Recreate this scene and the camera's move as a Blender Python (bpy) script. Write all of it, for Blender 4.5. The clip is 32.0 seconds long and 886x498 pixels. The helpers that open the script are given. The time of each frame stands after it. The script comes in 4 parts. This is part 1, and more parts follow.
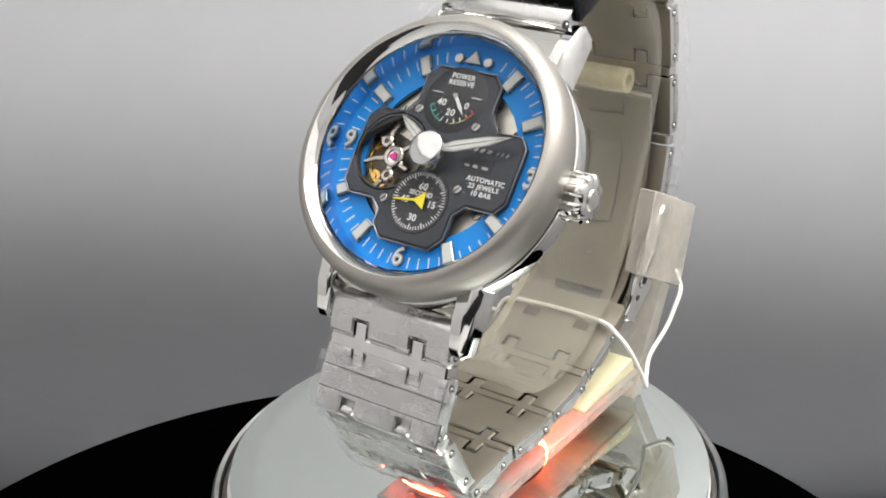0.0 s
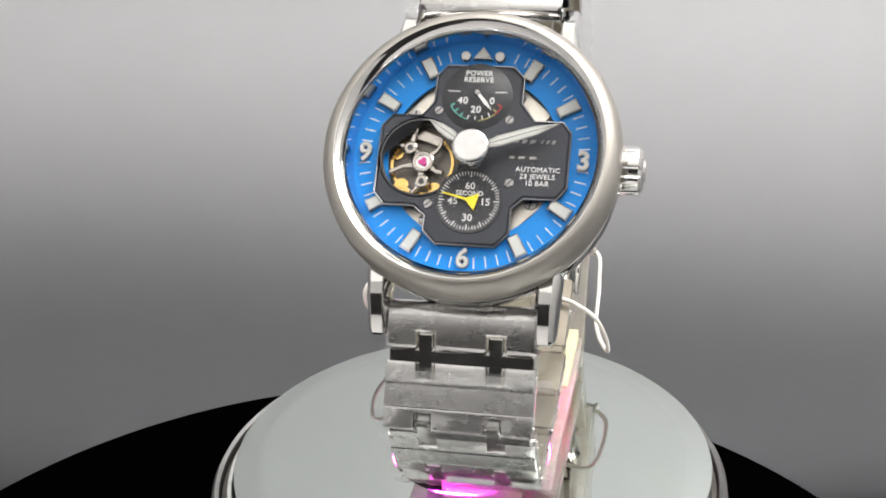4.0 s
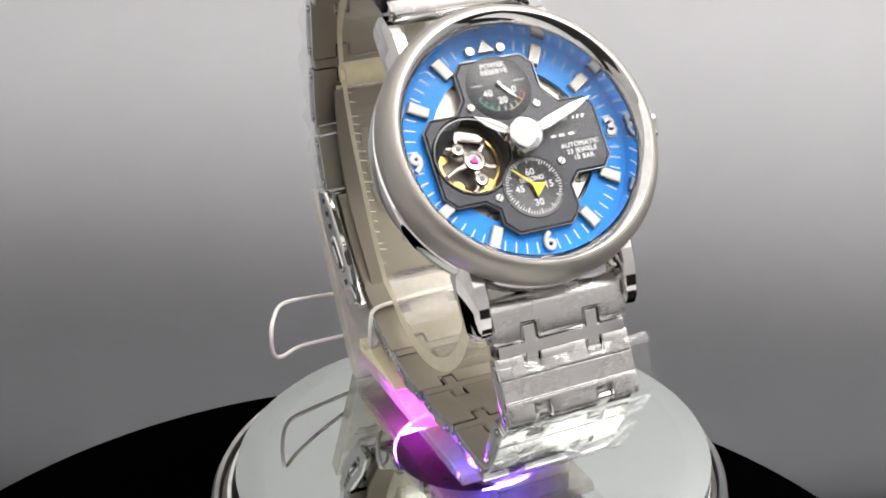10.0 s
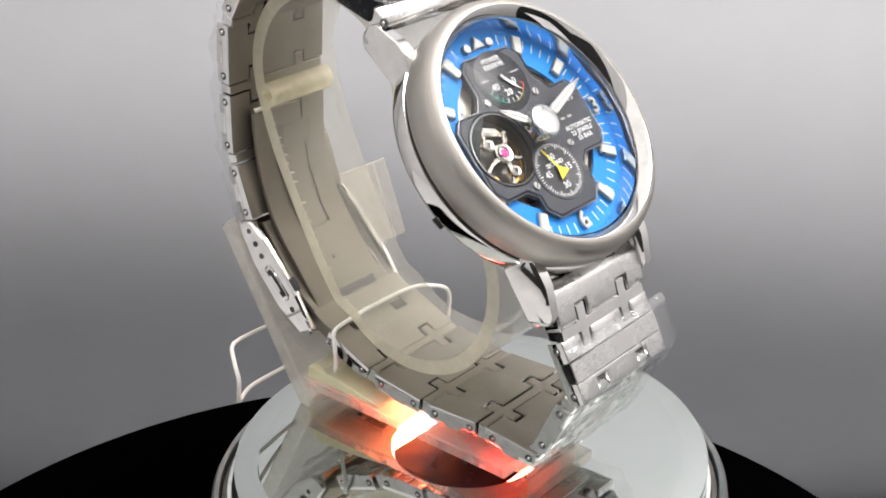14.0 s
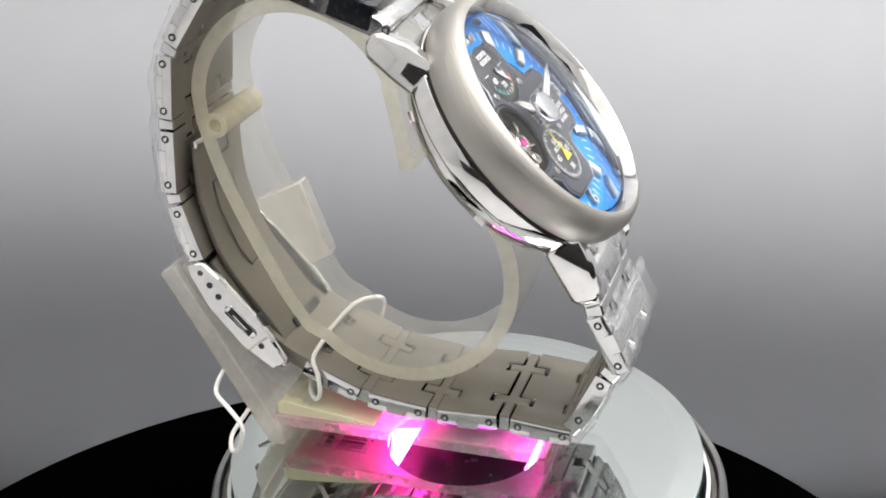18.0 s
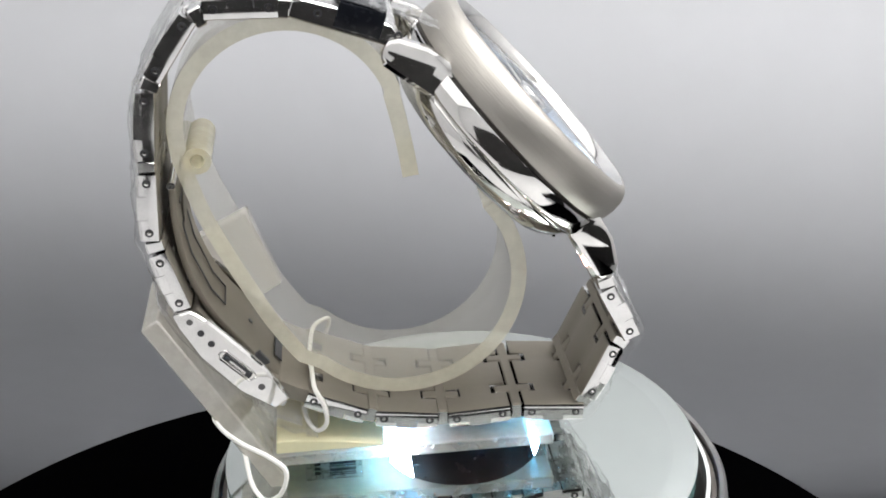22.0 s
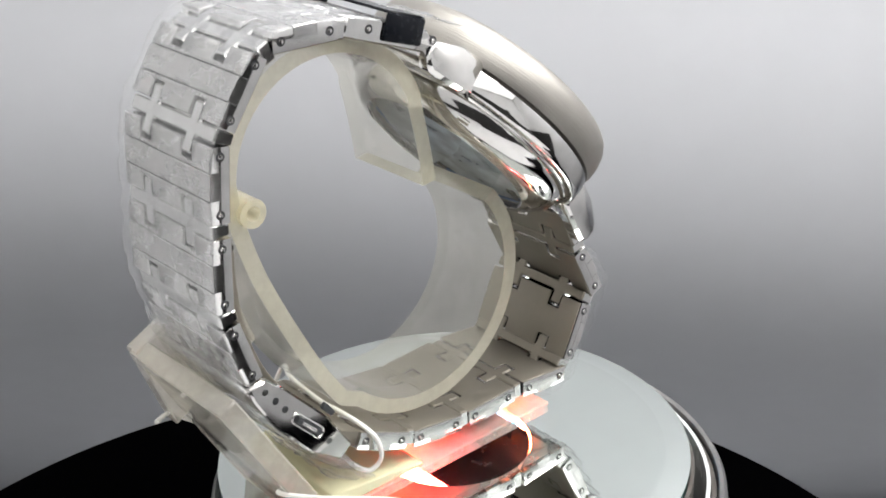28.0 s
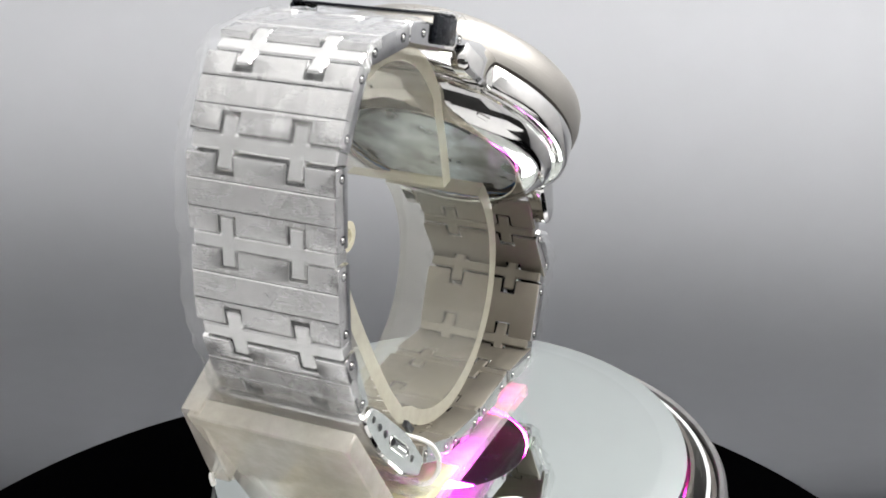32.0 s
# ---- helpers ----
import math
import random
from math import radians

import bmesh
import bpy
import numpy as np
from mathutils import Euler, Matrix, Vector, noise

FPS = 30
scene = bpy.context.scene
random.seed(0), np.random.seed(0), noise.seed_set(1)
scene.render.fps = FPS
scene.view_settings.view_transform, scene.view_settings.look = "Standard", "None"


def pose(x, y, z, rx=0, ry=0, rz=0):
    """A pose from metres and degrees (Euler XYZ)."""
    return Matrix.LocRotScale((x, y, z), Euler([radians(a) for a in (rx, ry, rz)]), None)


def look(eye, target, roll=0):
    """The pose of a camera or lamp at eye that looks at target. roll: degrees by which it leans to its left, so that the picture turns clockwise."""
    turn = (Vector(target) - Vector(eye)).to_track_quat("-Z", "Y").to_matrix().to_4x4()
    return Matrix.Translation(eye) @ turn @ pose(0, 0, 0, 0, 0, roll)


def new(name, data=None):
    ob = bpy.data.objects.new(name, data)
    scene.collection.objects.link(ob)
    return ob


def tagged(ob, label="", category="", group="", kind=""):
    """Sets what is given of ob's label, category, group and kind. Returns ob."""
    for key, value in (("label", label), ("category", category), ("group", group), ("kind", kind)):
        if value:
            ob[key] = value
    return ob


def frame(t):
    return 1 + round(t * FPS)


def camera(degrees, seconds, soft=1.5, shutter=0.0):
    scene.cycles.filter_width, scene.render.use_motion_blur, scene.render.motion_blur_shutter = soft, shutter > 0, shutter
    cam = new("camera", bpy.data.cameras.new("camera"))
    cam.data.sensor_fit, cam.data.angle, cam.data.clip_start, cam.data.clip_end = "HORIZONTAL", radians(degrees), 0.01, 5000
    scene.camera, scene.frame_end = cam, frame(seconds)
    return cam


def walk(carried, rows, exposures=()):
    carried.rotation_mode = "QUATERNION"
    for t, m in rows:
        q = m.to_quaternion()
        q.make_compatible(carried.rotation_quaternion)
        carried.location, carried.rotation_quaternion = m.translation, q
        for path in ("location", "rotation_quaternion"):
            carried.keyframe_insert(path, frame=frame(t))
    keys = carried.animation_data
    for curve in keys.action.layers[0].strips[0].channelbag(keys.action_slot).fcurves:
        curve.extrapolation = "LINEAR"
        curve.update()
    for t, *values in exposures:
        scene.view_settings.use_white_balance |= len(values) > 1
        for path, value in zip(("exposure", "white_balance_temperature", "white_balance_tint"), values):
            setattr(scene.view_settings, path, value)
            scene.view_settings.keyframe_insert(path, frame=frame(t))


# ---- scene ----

# All sizes below are in millimetres, heights from the black platform's top; MM turns them into metres.
MM = 0.001
TURNED = (-36, -24, -12, 0, 12, 24, 36, 48, 59.9, 71.8, 83.6, 95.4, 107.2, 119, 130.8, 142.6, 154.4)   # the turntable, every two seconds
SECONDS = 32.0

# ---- camera ----
cam = camera(36.6, SECONDS, soft=1.8)
EYE = Vector((0.0, -178.69, 139.89)) * MM
PITCH, PAN, ROLL = radians(25.0), radians(-0.485), -2.05
AIM = EYE + Vector((math.sin(PAN) * math.cos(PITCH), math.cos(PAN) * math.cos(PITCH), -math.sin(PITCH)))
walk(cam, [(0.0, look(EYE, AIM, ROLL)), (SECONDS, look(EYE, AIM, ROLL))], exposures=[(0.0, -0.14, 6700, 10), (6.0, -0.16, 6800, 11), (12.0, -0.16, 6750, 13), (17.0, -0.04, 6600, 11), (23.0, 0.0, 6500, 10), (SECONDS, -0.01, 6500, 10)])

# ---- world and lights ----
world = bpy.data.worlds.new("world")
world.use_nodes = True
scene.world = world
world.node_tree.nodes["Background"].inputs[0].default_value = (0.9, 0.95, 1.0, 1)
world.node_tree.nodes["Background"].inputs[1].default_value = 0.05


def area_lamp(name, eye, target, w, h, watts, colour):
    data = bpy.data.lights.new(name, "AREA")
    data.shape, data.size, data.size_y, data.energy, data.color = "RECTANGLE", w * MM, h * MM, watts, colour
    ob = new(name, data)
    ob.matrix_world = look(Vector(eye) * MM, Vector(target) * MM)
    return ob


area_lamp("tent_light", (0, -85, 417), (0, -85, 0), 820, 640, 2.15, (1.0, 0.99, 0.97))
area_lamp("tent_rear_light", (215, 70, 412), (215, 150, 0), 400, 340, 4.6, (1.0, 0.99, 0.98))


# ---- materials ----
def node_material(name):
    m = bpy.data.materials.new(name)
    m.use_nodes = True
    nt = m.node_tree
    return m, nt, nt.nodes["Principled BSDF"]


def mapped_noise(nt, scale, stretch=(1, 1, 1), detail=4.0, rough=0.5):
    tex = nt.nodes.new("ShaderNodeTexCoord")
    mp = nt.nodes.new("ShaderNodeMapping")
    mp.inputs["Scale"].default_value = stretch
    ns = nt.nodes.new("ShaderNodeTexNoise")
    ns.inputs["Scale"].default_value = scale
    ns.inputs["Detail"].default_value = detail
    ns.inputs["Roughness"].default_value = rough
    nt.links.new(tex.outputs["Object"], mp.inputs["Vector"])
    nt.links.new(mp.outputs["Vector"], ns.inputs["Vector"])
    return ns


def ramp(nt, src, lo, hi, a, b):
    r = nt.nodes.new("ShaderNodeMapRange")
    r.inputs["From Min"].default_value, r.inputs["From Max"].default_value = lo, hi
    r.inputs["To Min"].default_value, r.inputs["To Max"].default_value = a, b
    nt.links.new(src, r.inputs["Value"])
    return r.outputs["Result"]


def mix_colour(nt, src, a, b):
    mx = nt.nodes.new("ShaderNodeMix")
    mx.data_type = "RGBA"
    mx.inputs["A"].default_value, mx.inputs["B"].default_value = (*a, 1), (*b, 1)
    nt.links.new(src, mx.inputs["Factor"])
    return mx.outputs["Result"]


def add_bump(nt, b, src, strength, dist):
    bp = nt.nodes.new("ShaderNodeBump")
    bp.inputs["Strength"].default_value, bp.inputs["Distance"].default_value = strength, dist
    nt.links.new(src, bp.inputs["Height"])
    nt.links.new(bp.outputs["Normal"], b.inputs["Normal"])


def metal(name, colour, rough, spread=0.05, scale=900, stretch=(1, 1, 1), bump=0.0, smudge=0.05, contrast=0.065, wobble=0.0):
    """Bare metal: fine grain along one way, and wide faint smudges in the gloss."""
    m, nt, b = node_material(name)
    b.inputs["Metallic"].default_value = 1.0
    fine = mapped_noise(nt, scale, stretch, 3)
    wide = mapped_noise(nt, 160, (1, 1, 1), 3)
    col = mix_colour(nt, ramp(nt, fine.outputs["Fac"], 0.3, 0.7, 0.0, 1.0), [c * (1 - contrast) for c in colour], [min(1, c * (1 + contrast)) for c in colour])
    nt.links.new(col, b.inputs["Base Color"])
    add = nt.nodes.new("ShaderNodeMath")
    nt.links.new(ramp(nt, fine.outputs["Fac"], 0.3, 0.7, rough - spread, rough + spread), add.inputs[0])
    nt.links.new(ramp(nt, wide.outputs["Fac"], 0.4, 0.7, 0.0, smudge), add.inputs[1])
    nt.links.new(add.outputs[0], b.inputs["Roughness"])
    if bump:
        add_bump(nt, b, fine.outputs["Fac"], bump, 0.00005)
    if wobble:
        add_bump(nt, b, mapped_noise(nt, 90, (1, 1, 1), 0).outputs["Fac"], 1.0, wobble * MM)
    return m


def turned_metal(name, colour, rough):
    """Metal with fine concentric grain round its z axis and blotchy gloss."""
    m, nt, b = node_material(name)
    b.inputs["Metallic"].default_value = 1.0
    tex = nt.nodes.new("ShaderNodeTexCoord")
    sep = nt.nodes.new("ShaderNodeSeparateXYZ")
    nt.links.new(tex.outputs["Object"], sep.inputs[0])
    flat = nt.nodes.new("ShaderNodeCombineXYZ")
    nt.links.new(sep.outputs["X"], flat.inputs["X"])
    nt.links.new(sep.outputs["Y"], flat.inputs["Y"])
    rad = nt.nodes.new("ShaderNodeVectorMath")
    rad.operation = "LENGTH"
    nt.links.new(flat.outputs[0], rad.inputs[0])
    turn = nt.nodes.new("ShaderNodeMath")
    turn.operation = "ARCTAN2"
    nt.links.new(sep.outputs["Y"], turn.inputs[0])
    nt.links.new(sep.outputs["X"], turn.inputs[1])
    slow = nt.nodes.new("ShaderNodeMath")
    slow.operation = "MULTIPLY"
    slow.inputs[1].default_value = 0.0009
    nt.links.new(turn.outputs[0], slow.inputs[0])
    cmb = nt.nodes.new("ShaderNodeCombineXYZ")
    nt.links.new(rad.outputs["Value"], cmb.inputs["X"])
    nt.links.new(slow.outputs[0], cmb.inputs["Y"])
    nt.links.new(sep.outputs["Z"], cmb.inputs["Z"])
    fine = nt.nodes.new("ShaderNodeTexNoise")
    fine.inputs["Scale"].default_value = 5200
    fine.inputs["Detail"].default_value = 4
    nt.links.new(cmb.outputs[0], fine.inputs["Vector"])
    wide = mapped_noise(nt, 420, (1, 1, 1), 4)
    col = mix_colour(nt, fine.outputs["Fac"], [c * 0.84 for c in colour], [c * 1.16 for c in colour])
    nt.links.new(col, b.inputs["Base Color"])
    add = nt.nodes.new("ShaderNodeMath")
    nt.links.new(ramp(nt, fine.outputs["Fac"], 0.3, 0.7, rough - 0.08, rough + 0.08), add.inputs[0])
    nt.links.new(ramp(nt, wide.outputs["Fac"], 0.35, 0.7, -0.015, 0.03), add.inputs[1])
    nt.links.new(add.outputs[0], b.inputs["Roughness"])
    add_bump(nt, b, fine.outputs["Fac"], 0.55, 0.00007)
    return m


def paint(name, colour, rough, vary=0.12, scale=500, bump=0.0, coat=0.0, spec=0.5):
    m, nt, b = node_material(name)
    fine = mapped_noise(nt, scale, (1, 1, 1), 5)
    col = mix_colour(nt, fine.outputs["Fac"], [c * (1 - vary) for c in colour], [min(1, c * (1 + vary)) for c in colour])
    nt.links.new(col, b.inputs["Base Color"])
    nt.links.new(ramp(nt, fine.outputs["Fac"], 0.3, 0.7, max(0.02, rough - 0.05), rough + 0.05), b.inputs["Roughness"])
    b.inputs["Coat Weight"].default_value = coat
    b.inputs["Coat Roughness"].default_value = 0.05
    b.inputs["Specular IOR Level"].default_value = spec
    if bump:
        add_bump(nt, b, fine.outputs["Fac"], bump, 0.0001)
    return m


def clear_plastic(name, tint, body, body_share, gloss_rough, vary=0.0, ior=1.45, steepness=5.0, relief=0.0):
    """Clear sheet: lets light through with a tint, a share of milky body, gloss by Fresnel."""
    m = bpy.data.materials.new(name)
    m.use_nodes = True
    nt = m.node_tree
    nt.nodes.clear()
    out = nt.nodes.new("ShaderNodeOutputMaterial")
    tr = nt.nodes.new("ShaderNodeBsdfTransparent")
    tr.inputs[0].default_value = (*tint, 1)
    df = nt.nodes.new("ShaderNodeBsdfDiffuse")
    df.inputs[0].default_value = (*body, 1)
    tl = nt.nodes.new("ShaderNodeBsdfTranslucent")
    tl.inputs[0].default_value = (*body, 1)
    both = nt.nodes.new("ShaderNodeMixShader")
    both.inputs[0].default_value = 0.5
    nt.links.new(df.outputs[0], both.inputs[1])
    nt.links.new(tl.outputs[0], both.inputs[2])
    mx = nt.nodes.new("ShaderNodeMixShader")
    if vary:
        ns = mapped_noise(nt, 450, (1, 1, 1), 6, 0.6)
        nt.links.new(ramp(nt, ns.outputs["Fac"], 0.4, 0.7, max(0.0, body_share - vary), body_share + vary), mx.inputs[0])
    else:
        mx.inputs[0].default_value = body_share
    nt.links.new(tr.outputs[0], mx.inputs[1])
    nt.links.new(both.outputs[0], mx.inputs[2])
    gl = nt.nodes.new("ShaderNodeBsdfGlossy")
    gl.inputs["Roughness"].default_value = gloss_rough
    if relief:
        bp = nt.nodes.new("ShaderNodeBump")
        bp.inputs["Strength"].default_value, bp.inputs["Distance"].default_value = 1.0, relief * MM
        nt.links.new(mapped_noise(nt, 210, (1, 1.8, 1), 1.5, 0.5).outputs["Fac"], bp.inputs["Height"])
        nt.links.new(bp.outputs["Normal"], gl.inputs["Normal"])
    face = nt.nodes.new("ShaderNodeLayerWeight")
    face.inputs["Blend"].default_value = 0.5
    steep = nt.nodes.new("ShaderNodeMath")
    steep.operation = "POWER"
    steep.inputs[1].default_value = steepness
    nt.links.new(face.outputs["Facing"], steep.inputs[0])
    top = nt.nodes.new("ShaderNodeMixShader")
    nt.links.new(ramp(nt, steep.outputs[0], 0.0, 1.0, ((ior - 1) / (ior + 1)) ** 2, 0.8), top.inputs[0])
    nt.links.new(mx.outputs[0], top.inputs[1])
    nt.links.new(gl.outputs[0], top.inputs[2])
    nt.links.new(top.outputs[0], out.inputs[0])
    return m


STEEL = (0.62, 0.61, 0.59)
polished = metal("polished_steel", (0.63, 0.622, 0.61), 0.05, 0.02, 500, smudge=0.04, wobble=0.2)
brushed = metal("brushed_steel", STEEL, 0.30, 0.06, 700, (1, 9, 9), 0.12)
brushed_ring = turned_metal("circular_brushed_steel", (0.375, 0.358, 0.33), 0.47)
# Bluish metal, its base colour strongly mottled by noise.
mottled_movement = metal("mottled_movement", (0.50, 0.545, 0.56), 0.34, 0.12, 220, contrast=0.55)
lip_steel = metal("polished_lip_steel", (0.58, 0.572, 0.56), 0.04, 0.02, 500, smudge=0.03)
link_steel = metal("link_steel", (0.53, 0.525, 0.52), 0.26, 0.005, 900, (1, 14, 14), 0.0, 0.03, 0.012, 0.1)
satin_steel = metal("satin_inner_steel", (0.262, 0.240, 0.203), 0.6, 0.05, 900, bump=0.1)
dark_steel = metal("dark_pin_steel", (0.10, 0.10, 0.10), 0.35)
silver_movement = metal("silver_movement", (0.66, 0.62, 0.545), 0.42, 0.03, 1200)
gold_metal = metal("gilt_brass", (0.78, 0.52, 0.18), 0.2)
silver_paint = metal("silver_applique", (0.36, 0.352, 0.335), 0.3)
plate_edge = metal("plate_edge_steel", (0.20, 0.20, 0.205), 0.35)
bridge_steel = metal("bridge_steel", (0.44, 0.405, 0.365), 0.2)
blue_dial = paint("blue_dial", (0.004, 0.21, 0.60), 0.45, 0.05, 3000, spec=0.25)
charcoal = paint("charcoal_plate", (0.035, 0.038, 0.046), 0.4, 0.15, 4000, spec=0.35)
black_disc = paint("black_subdial", (0.018, 0.019, 0.022), 0.4, 0.15, 4000)
white_print = paint("white_print", (0.64, 0.64, 0.63), 0.5, 0.03)
lume = paint("pale_lume", (0.50, 0.505, 0.47), 0.6, 0.04, 3000)
yellow_hand = paint("yellow_hand", (0.80, 0.66, 0.03), 0.35, 0.05)
red_print = paint("red_print", (0.6, 0.04, 0.03), 0.5, 0.05)
green_print = paint("green_print", (0.08, 0.42, 0.33), 0.5, 0.05)
olive_print = paint("olive_print", (0.45, 0.42, 0.12), 0.5, 0.05)
ruby = paint("ruby", (0.55, 0.02, 0.22), 0.1, 0.1, coat=0.8)
black_plastic = paint("black_plastic", (0.006, 0.007, 0.010), 0.25, 0.2, 900, spec=0.15)
platform_black = paint("matt_black", (0.0004, 0.0004, 0.0005), 0.95, 0.4, 900, 0.2, spec=0.0)
tent_white = paint("white_tent_cloth", (0.72, 0.72, 0.72), 0.9, 0.03, 60, 0.1, spec=0.1)
paper_grey = paint("grey_backdrop_paper", (0.574, 0.582, 0.604), 0.9, 0.03, 60, 0.1, spec=0.1)
room_grey = paint("dim_room", (0.035, 0.034, 0.034), 0.9, 0.3, 12, spec=0.1)
foam_cream = paint("cream_card", (0.74, 0.70, 0.46), 0.7, 0.06, 900, 0.15)
string_white = paint("white_cord", (0.80, 0.79, 0.75), 0.8, 0.08, 4000, 0.3)
base_white = paint("white_plastic", (0.52, 0.53, 0.53), 0.25, 0.04, 200, coat=0.3)
base_silver = metal("silver_housing", (0.36, 0.355, 0.35), 0.36, 0.04, 300)
groove_dark = paint("dark_groove", (0.06, 0.052, 0.045), 0.5, 0.2)
mirror = metal("mirror_glass", (0.47, 0.50, 0.48), 0.02, 0.004, 200, smudge=0.0, contrast=0.01)
bevel_glass = metal("bevelled_mirror_glass", (0.48, 0.51, 0.49), 0.05, 0.01, 200, smudge=0.0, contrast=0.01)
edge_glass = paint("glass_edge", (0.10, 0.24, 0.24), 0.12, 0.1, coat=0.6)
crystal_glass = clear_plastic("watch_crystal", (0.985, 0.99, 1.0), (0.8, 0.85, 0.9), 0.0, 0.01, ior=1.16, steepness=4.0)
cuff_clear = clear_plastic("milky_clear_plastic", (0.99, 0.985, 0.955), (0.93, 0.91, 0.84), 0.12, 0.10, 0.03, 1.35)
cuff_rim = clear_plastic("milky_cut_edge", (0.96, 0.94, 0.85), (0.93, 0.89, 0.73), 0.46, 0.15, 0.03)
cuff_far_rim = clear_plastic("clear_cut_edge", (0.97, 0.96, 0.92), (0.94, 0.92, 0.85), 0.16, 0.15, 0.03)
acrylic = clear_plastic("clear_acrylic", (0.96, 0.94, 0.93), (0.93, 0.91, 0.90), 0.09, 0.03)
acrylic_milky = clear_plastic("milky_acrylic", (0.98, 0.98, 0.97), (0.95, 0.94, 0.92), 0.28, 0.04, 0.03)
acrylic_rim = clear_plastic("acrylic_cut_edge", (0.97, 0.96, 0.93), (0.93, 0.89, 0.82), 0.36, 0.10, 0.03)
film_clear = clear_plastic("cling_film", (0.97, 0.97, 0.97), (0.85, 0.87, 0.88), 0.08, 0.07, 0.03, 1.32)
film_milky = clear_plastic("crinkled_film", (0.97, 0.97, 0.97), (0.92, 0.93, 0.94), 0.13, 0.06, 0.03, 1.6, relief=0.12)
hub_dark = clear_plastic("smoked_hub", (0.0030, 0.0027, 0.0028), (0.03, 0.027, 0.03), 0.35, 0.12, 0.2)


def glow_wheel():
    """Lamp drum whose hue runs once round it: red, orange, cyan, blue, violet, magenta, pink."""
    m = bpy.data.materials.new("colour_lamp")
    m.use_nodes = True
    nt = m.node_tree
    nt.nodes.clear()
    out = nt.nodes.new("ShaderNodeOutputMaterial")
    em = nt.nodes.new("ShaderNodeEmission")
    em.inputs["Strength"].default_value = 230.0
    tex = nt.nodes.new("ShaderNodeTexCoord")
    sep = nt.nodes.new("ShaderNodeSeparateXYZ")
    at = nt.nodes.new("ShaderNodeMath")
    at.operation = "ARCTAN2"
    nt.links.new(tex.outputs["Object"], sep.inputs[0])
    nt.links.new(sep.outputs["Z"], at.inputs[0])
    nt.links.new(sep.outputs["Y"], at.inputs[1])
    cr = nt.nodes.new("ShaderNodeValToRGB")
    nt.links.new(ramp(nt, at.outputs[0], -math.pi, math.pi, 1.0, 0.0), cr.inputs[0])
    stops = ((0.0, (0.35, 0.38, 0.42)), (0.05, (0.02, 0.36, 0.75)), (0.15, (0.015, 0.26, 1.0)), (0.25, (0.10, 0.08, 1.0)), (0.34, (0.45, 0.03, 0.9)), (0.45, (1.0, 0.025, 0.48)),
             (0.64, (1.0, 0.012, 0.2)), (0.80, (1.0, 0.014, 0.03)), (0.92, (1.0, 0.11, 0.025)), (0.97, (0.6, 0.3, 0.22)), (1.0, (0.35, 0.38, 0.42)))
    ramp_el = cr.color_ramp.elements
    ramp_el[0].position, ramp_el[1].position = stops[0][0], stops[-1][0]
    ramp_el[0].color, ramp_el[1].color = (*stops[0][1], 1), (*stops[-1][1], 1)
    for p, c in stops[1:-1]:
        e = ramp_el.new(p)
        e.color = (*c, 1)
    nt.links.new(cr.outputs[0], em.inputs[0])
    nt.links.new(em.outputs[0], out.inputs[0])
    return m


colour_lamp = glow_wheel()


# ---- mesh helpers (millimetres in, metres out) ----
def mesh_of(name, bm, material, smooth=40):
    bmesh.ops.recalc_face_normals(bm, faces=bm.faces)
    me = bpy.data.meshes.new(name)
    bm.to_mesh(me)
    bm.free()
    for mat in (material if isinstance(material, (list, tuple)) else [material]):
        me.materials.append(mat)
    if smooth:
        me.polygons.foreach_set("use_smooth", [True] * len(me.polygons))
        me.set_sharp_from_angle(angle=radians(smooth))
    return me


def thing(name, base, label, category, group="", kind=""):
    ob = new(name)
    ob.empty_display_size = 0.01
    ob.location = Vector(base) * MM
    return tagged(ob, label, category, group, kind)


def base_of(ob):
    while ob.parent:
        ob = ob.parent
    return Matrix.Translation(ob.location)


def part(name, bm, material, parent, label="", m=None, smooth=40):
    """Links a bmesh (or a mesh that exists) as one mesh object under a thing or a part.
    Its points are given in the place's millimetres, or, with m, in the part's own frame, which stands at m."""
    me = bm if isinstance(bm, bpy.types.Mesh) else mesh_of(name, bm, material, smooth)
    ob = new(name, me)
    ob.parent = parent
    up = Matrix()
    o = parent
    while o.parent:
        up = o.matrix_basis @ up
        o = o.parent
    own = Matrix() if m is None else Matrix.LocRotScale(m.translation * MM, m.to_quaternion(), None)
    ob.matrix_basis = up.inverted() @ base_of(parent).inverted() @ own
    return tagged(ob, label)


